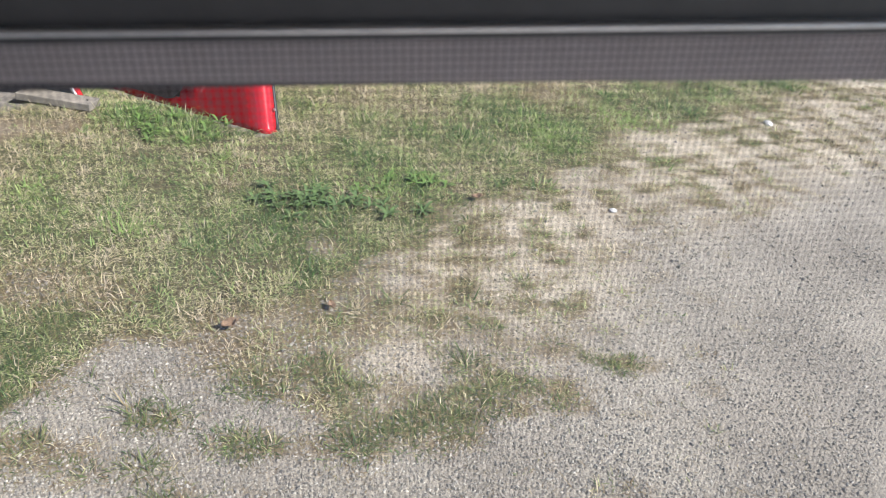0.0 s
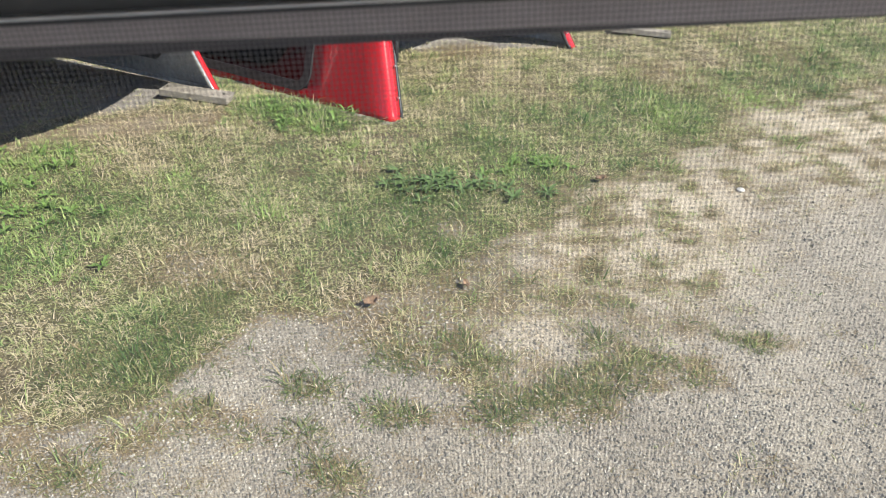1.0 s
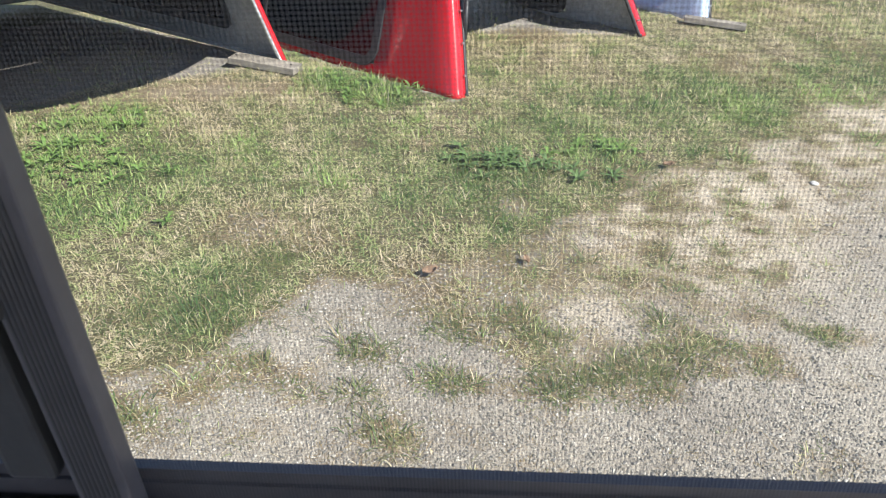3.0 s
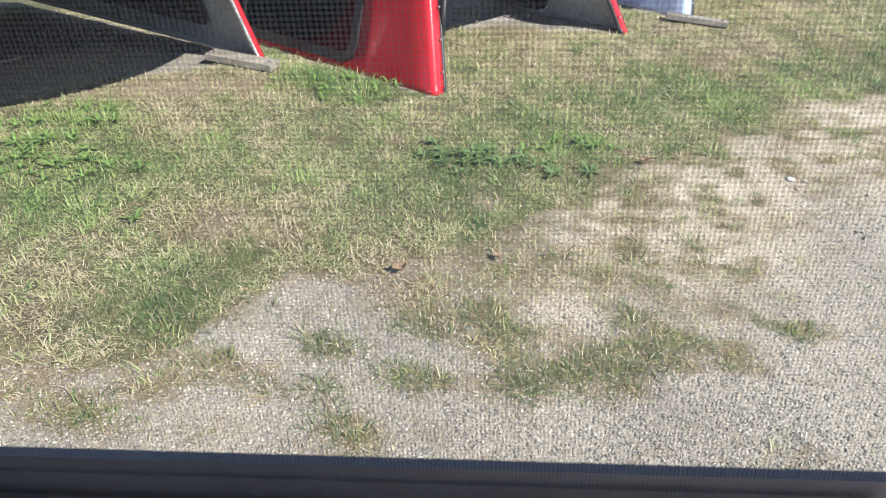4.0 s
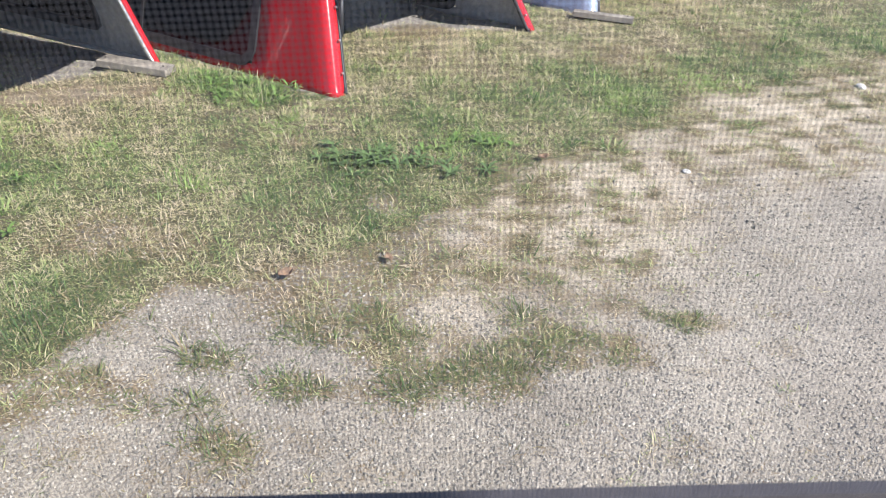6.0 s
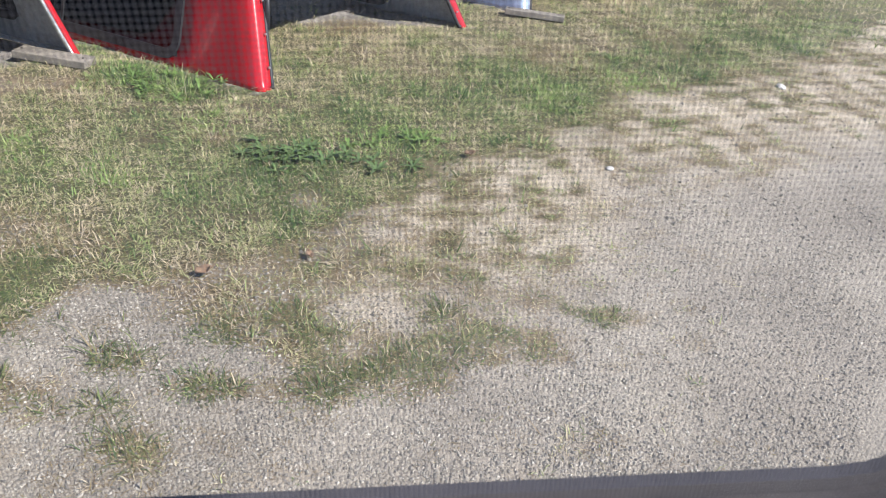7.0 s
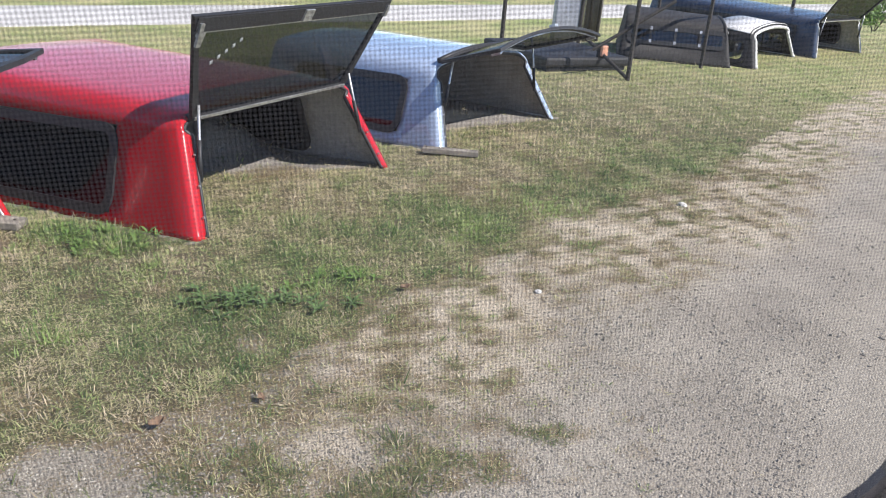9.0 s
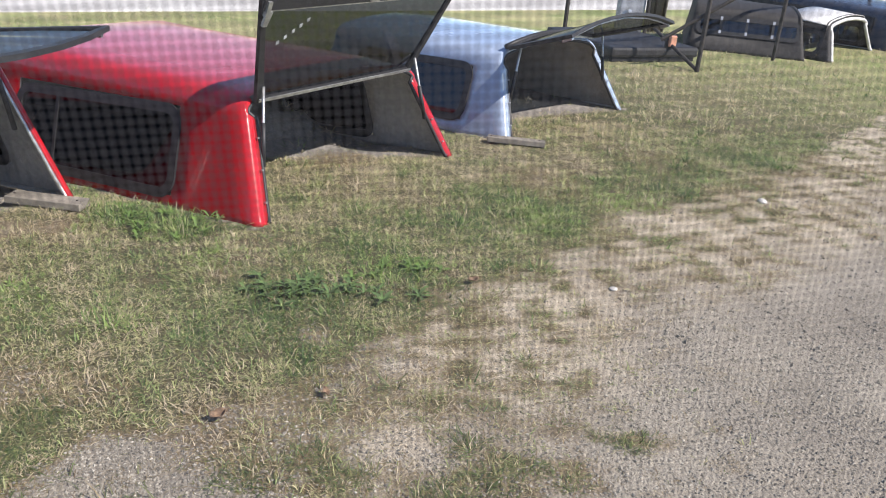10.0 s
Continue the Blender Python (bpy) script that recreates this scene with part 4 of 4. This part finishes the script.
def grass(name, label, mat, seed, clumps, area, keep, per, spread, h, wid, lean, tone, dry=0.0):
    """Tufts of bent blades; tone(x, y) of a tuft runs from 0, straw, to 1, dark green."""
    cx, cy, rng = scatter(seed, clumps, *area, keep)
    m = len(cx)
    size = np.exp(rng.normal(0, 0.28, m)) * (0.9 + 0.2 * np.clip(waves(cx, cy, 5, 34), -1, 1) + 0.32 * np.clip(waves(cx, cy, 16, 38), -1, 1))
    hue = np.clip(tone(cx, cy) + rng.normal(0, 0.18, m), 0.02, 0.98)
    k = np.repeat(np.arange(m), per)
    n = len(k)
    off = np.abs(rng.normal(0, spread, n)) * size[k]
    head = rng.uniform(0, math.tau, n)
    dx, dy = np.cos(head), np.sin(head)
    x, y = cx[k] + dx * off, cy[k] + dy * off
    z = height(x, y) - 0.004
    hh = h * size[k] * rng.uniform(0.45, 1.25, n)
    l1 = np.clip(np.abs(rng.normal(lean, 0.3, n)), 0.05, 1.4)
    l2 = np.clip(l1 * rng.uniform(1.3, 2.2, n), 0, 1.66)
    head = head + rng.normal(0, 0.7, n)
    dx, dy = np.cos(head), np.sin(head)
    w = wid * rng.uniform(0.65, 1.35, n)
    side = head + math.pi / 2 + rng.normal(0, 0.5, n)
    sx, sy = np.cos(side) * w / 2, np.sin(side) * w / 2
    mx, mz = np.sin(l1) * hh * 0.55, np.cos(l1) * hh * 0.55
    tx, tz = mx + np.sin(l2) * hh * 0.45, mz + np.cos(l2) * hh * 0.45
    co = np.stack([np.stack([x - sx, y - sy, z], 1), np.stack([x + sx, y + sy, z], 1),
                   np.stack([x + dx * mx + sx * .7, y + dy * mx + sy * .7, z + np.maximum(mz, 0.006)], 1), np.stack([x + dx * mx - sx * .7, y + dy * mx - sy * .7, z + np.maximum(mz, 0.006)], 1),
                   np.stack([x + dx * tx, y + dy * tx, z + np.maximum(tz, 0.006)], 1)], 1).reshape(-1, 3)
    i = np.arange(n) * 5
    loops = np.stack([i, i + 1, i + 2, i + 3, i + 3, i + 2, i + 4], 1).ravel().astype(np.int32)
    me = bpy.data.meshes.new(name)
    me.vertices.add(len(co))
    me.vertices.foreach_set("co", co.ravel().astype(np.float32))
    me.loops.add(len(loops))
    me.loops.foreach_set("vertex_index", loops)
    me.polygons.add(2 * n)
    me.polygons.foreach_set("loop_start", np.stack([np.arange(n) * 7, np.arange(n) * 7 + 4], 1).ravel().astype(np.int32))
    me.update(calc_edges=True)
    own = np.clip(hue[k] + rng.normal(0, 0.15, n), 0, 1)
    own = np.where(rng.uniform(0, 1, n) < dry, rng.uniform(0, 0.3, n), own)
    at = me.attributes.new("tone", 'FLOAT', 'POINT')
    at.data.foreach_set("value", np.repeat(own, 5).astype(np.float32))
    tagged(finish(new(name, me), mat), label, "grass", kind="stuff")


# places where the lawn is lusher (+) or more parched (-): x, y, reach, amount
TINTS = ((-1.84, 2.46, .4, .4), (-1.55, 2.2, .2, .25), (-1.03, 1.79, .14, .5), (-1.35, 1.60, .2, -.15), (-0.92, 2.09, .14, .3), (-0.42, 3.07, .2, .3), (-0.22, 3.0, .22, .2), (-0.04, 3.44, .2, .35), (-0.5, 2.75, .22, .18), (-0.2, 2.6, .2, .2), (0.32, 4.16, .28, .35), (0.46, 4.55, .3, .2), (-1.13, 3.74, .22, .45), (-0.95, 3.66, .16, .4), (1.3, 4.75, .4, .3), (2.2, 5.8, .5, .35), (1.75, 5.15, .4, .35), (2.9, 6.5, .6, .35), (0.7, 3.95, .3, .25), (4.0, 7.8, .8, .3), (5.2, 9.1, 1.0, .25),
         (-1.07, 2.3, .24, -.32), (-0.75, 2.25, .2, -.12), (-1.45, 1.95, .25, -.2), (-0.45, 2.32, .2, -.12), (-1.9, 3.35, .4, -.45), (-1.45, 3.5, .25, -.35), (-0.65, 3.4, .22, -.25), (-0.95, 3.0, .3, -.15), (0.3, 5.0, .5, -.3), (-0.45, 4.6, .5, -.25), (-0.1, 2.15, .35, -.15), (0.9, 5.4, .5, -.15), (1.6, 6.6, .5, -.15), (3.0, 8.2, 1.2, -.25), (2.2, 7.4, .6, -.2), (-1.6, 3.0, .2, -.2))


def lush(x, y):
    t = 0.53 + 0.16 * waves(x, y, 2.4, 31) + 0.28 * waves(x, y, 9, 32) + 0.30 * waves(x, y, 26, 33)
    for tx, ty, r, a in TINTS:
        t = t + a * np.exp(-((x - tx) ** 2 + (y - ty) ** 2) / r ** 2)
    return np.clip(t - 0.13 * smooth(0.35, -0.5, edge(x, y)) - 0.14 * smooth(3.7, 5.2, y), 0.05, 0.95)


def lawn(p=1.0, q=1.0):
    """Chance of a tuft: on the lawn, thinner in ragged gaps, outside the deep shade and within the wedge of yard in front of the window."""
    def keep(x, y):
        gaps = 0.35 + 0.65 * smooth(-0.75, 0.1, waves(x, y, 30, 35) + 0.6 * waves(x, y, 75, 36))
        return np.clip(cover(x, y) ** q * p, 0, 1) * gaps * (1 - inside(x, y)) * ((x > -1.0 - 0.52 * y) & (x < 0.55 + 0.72 * y))
    return keep


NEAR, FAR = (-4.2, 4.6, 1.05, 6.3), (-6.5, 10.0, 5.8, 15.0)
stones("drive_gravel", "loose pale crushed limestone on the drive", 41, 230000, (-1.6, 2.6, 1.0, 3.8), 0.0027, 0.0070, lambda x, y: np.clip(1.0 - 1.15 * cover(x, y), 0, 1) * (1 - 0.8 * verge(x, y)) * ((x > -0.55 - 0.62 * y) & (x < 0.35 + 0.62 * y)) * smooth(3.75, 2.5, y) * smooth(2.55, 1.4, x) * (0.35 + 0.65 * smooth(-0.4, 0.4, waves(x, y, 2.3, 51) + 0.6 * smooth(0.5, -0.4, x) + 0.5 * smooth(2.4, 1.6, y))))
stones("drive_gravel", "scattered pale gravel along the edge of the lawn", 42, 30000, (0.5, 7.5, 2.8, 9.0), 0.004, 0.011, lambda x, y: np.clip(1.0 - 1.2 * cover(x, y), 0, 1) * 0.7 * (1 - 0.5 * verge(x, y)))
grass("lawn_grass", "short tufted lawn grass, green and straw mixed", GREEN, 61, 92000, NEAR, lawn(1.0, 1.3), 9, 0.019, 0.037, 0.0036, 1.14, lush, 0.08)
grass("lawn_thatch", "straw-coloured dead grass lying in the lawn", GREEN, 62, 52000, NEAR, lawn(0.9, 1.3), 5, 0.03, 0.042, 0.0025, 1.42, lambda x, y: lush(x, y) * 0.55, 0.3)
grass("sparse_grass", "low dry tufts creeping over the gravel", DRY, 65, 110000, (-1.5, 4.2, 1.05, 6.0), lambda x, y: np.clip(cover(x, y) * 1.5, 0, 1) * (cover(x, y) < 0.9) * (x < 0.5 + 0.65 * y), 8, 0.022, 0.030, 0.0027, 1.40, lambda x, y: lush(x, y) * 0.8 + 0.08, 0.5)
grass("lawn_grass", "green and dry lawn grass farther off", GREEN, 63, 48000, FAR, lawn(0.95), 7, 0.035, 0.046, 0.0055, 1.0, lambda x, y: lush(x, y) - 0.06 + 0.25 * waves(x, y, 1.1, 37), 0.2)
grass("lawn_thatch", "dead grass lying in the lawn farther off", GREEN, 64, 24000, FAR, lawn(0.9), 5, 0.05, 0.055, 0.0045, 1.3, lambda x, y: lush(x, y) * 0.45, 0.4)
grass("lawn_tufts", "coarse green tufts standing out of the farther lawn", GREEN, 70, 15000, (-2.2, 7.5, 3.4, 9.5), lambda x, y: lawn(0.9, 2.0)(x, y) * smooth(-0.1, 0.7, waves(x, y, 14, 74) + 0.5 * waves(x, y, 33, 75)), 15, 0.022, 0.058, 0.0058, 1.05, lambda x, y: lush(x, y) + 0.16, 0.1)
TUFTS = ((0.29, 1.88, .08), (0.24, 1.84, .06), (0.17, 1.83, .07), (0.40, 2.0, .06), (0.51, 2.07, .055), (0.46, 2.04, .05), (0.62, 2.03, .04), (0.02, 1.81, .05), (-0.005, 1.97, .06), (-0.477, 1.754, .045), (-0.466, 1.59, .035), (-0.33, 1.455, .05), (-0.225, 1.692, .05), (-0.29, 1.947, .06), (-0.76, 1.60, .04), (-0.98, 1.33, .05),
         (0.80, 2.25, .04), (0.87, 2.265, .03), (0.09, 1.75, .05), (-0.62, 1.55, .03), (-1.03, 1.80, .13), (-0.93, 1.93, .09), (-1.12, 1.68, .09), (-0.92, 2.1, .08), (-0.35, 3.08, .12), (-0.2, 3.06, .1), (-0.1, 2.06, .05), (0.33, 2.16, .04))


def tufts(x, y):
    out = np.zeros_like(x)
    for tx, ty, r in TUFTS:
        out = np.maximum(out, np.exp(-(((x - tx) / (r * 1.3)) ** 2 + ((y - ty) / r) ** 2) * 1.2))
    return out * 0.9


grass("gravel_tufts", "dark green grass tufts growing out of the gravel", DRY, 66, 30000, (-1.3, 1.5, 1.1, 3.4), tufts, 8, 0.014, 0.044, 0.0034, 1.2, lambda x, y: 0.85 + 0.15 * waves(x, y, 6, 71), 0.15)
grass("tall_tufts", "taller dark green grass tufts in the lawn", GREEN, 67, 4600, (-2.6, 2.4, 1.6, 5.6), lambda x, y: lawn(0.9, 2.5)(x, y) * smooth(0.42, 0.8, lush(x, y)), 18, 0.024, 0.055, 0.0034, 1.0, lambda x, y: lush(x, y) + 0.2, 0.08)
CRAB = ((-1.85, 2.5, .22), (-1.6, 2.25, .16), (-1.98, 2.85, .2), (-1.25, 3.74, .16), (-1.02, 3.62, .13), (-0.9, 2.75, .10), (-0.05, 3.3, .13), (0.12, 3.4, .10), (-0.75, 3.3, .12), (-1.35, 2.9, .12), (0.7, 4.1, .15), (1.2, 4.5, .15))


def crab(x, y):
    out = np.zeros_like(x)
    for tx, ty, r in CRAB:
        out = np.maximum(out, np.exp(-((x - tx) ** 2 + (y - ty) ** 2) / r ** 2))
    return out


grass("crab_grass", "broad-bladed bright green crab grass in patches", CRAB_BLADE, 68, 16000, (-2.5, 1.6, 1.5, 4.8), crab, 10, 0.018, 0.046, 0.0050, 1.0, lambda x, y: 0.4 + 0.25 * waves(x, y, 6, 72), 0.05)
STARS = lambda x, y: np.clip(1.2 * tufts(x, y), 0, 1) * 0.9 + 0.10 * smooth(0.2, 0.6, cover(x, y)) * smooth(-0.6, 0.0, x)
grass("star_tufts", "flat dark green grass rosettes spreading over the gravel", DRY, 69, 2600, (-1.3, 2.4, 1.1, 3.9), STARS, 24, 0.008, 0.06, 0.0034, 1.28, lambda x, y: 0.82 + 0.12 * waves(x, y, 9, 73), 0.1)
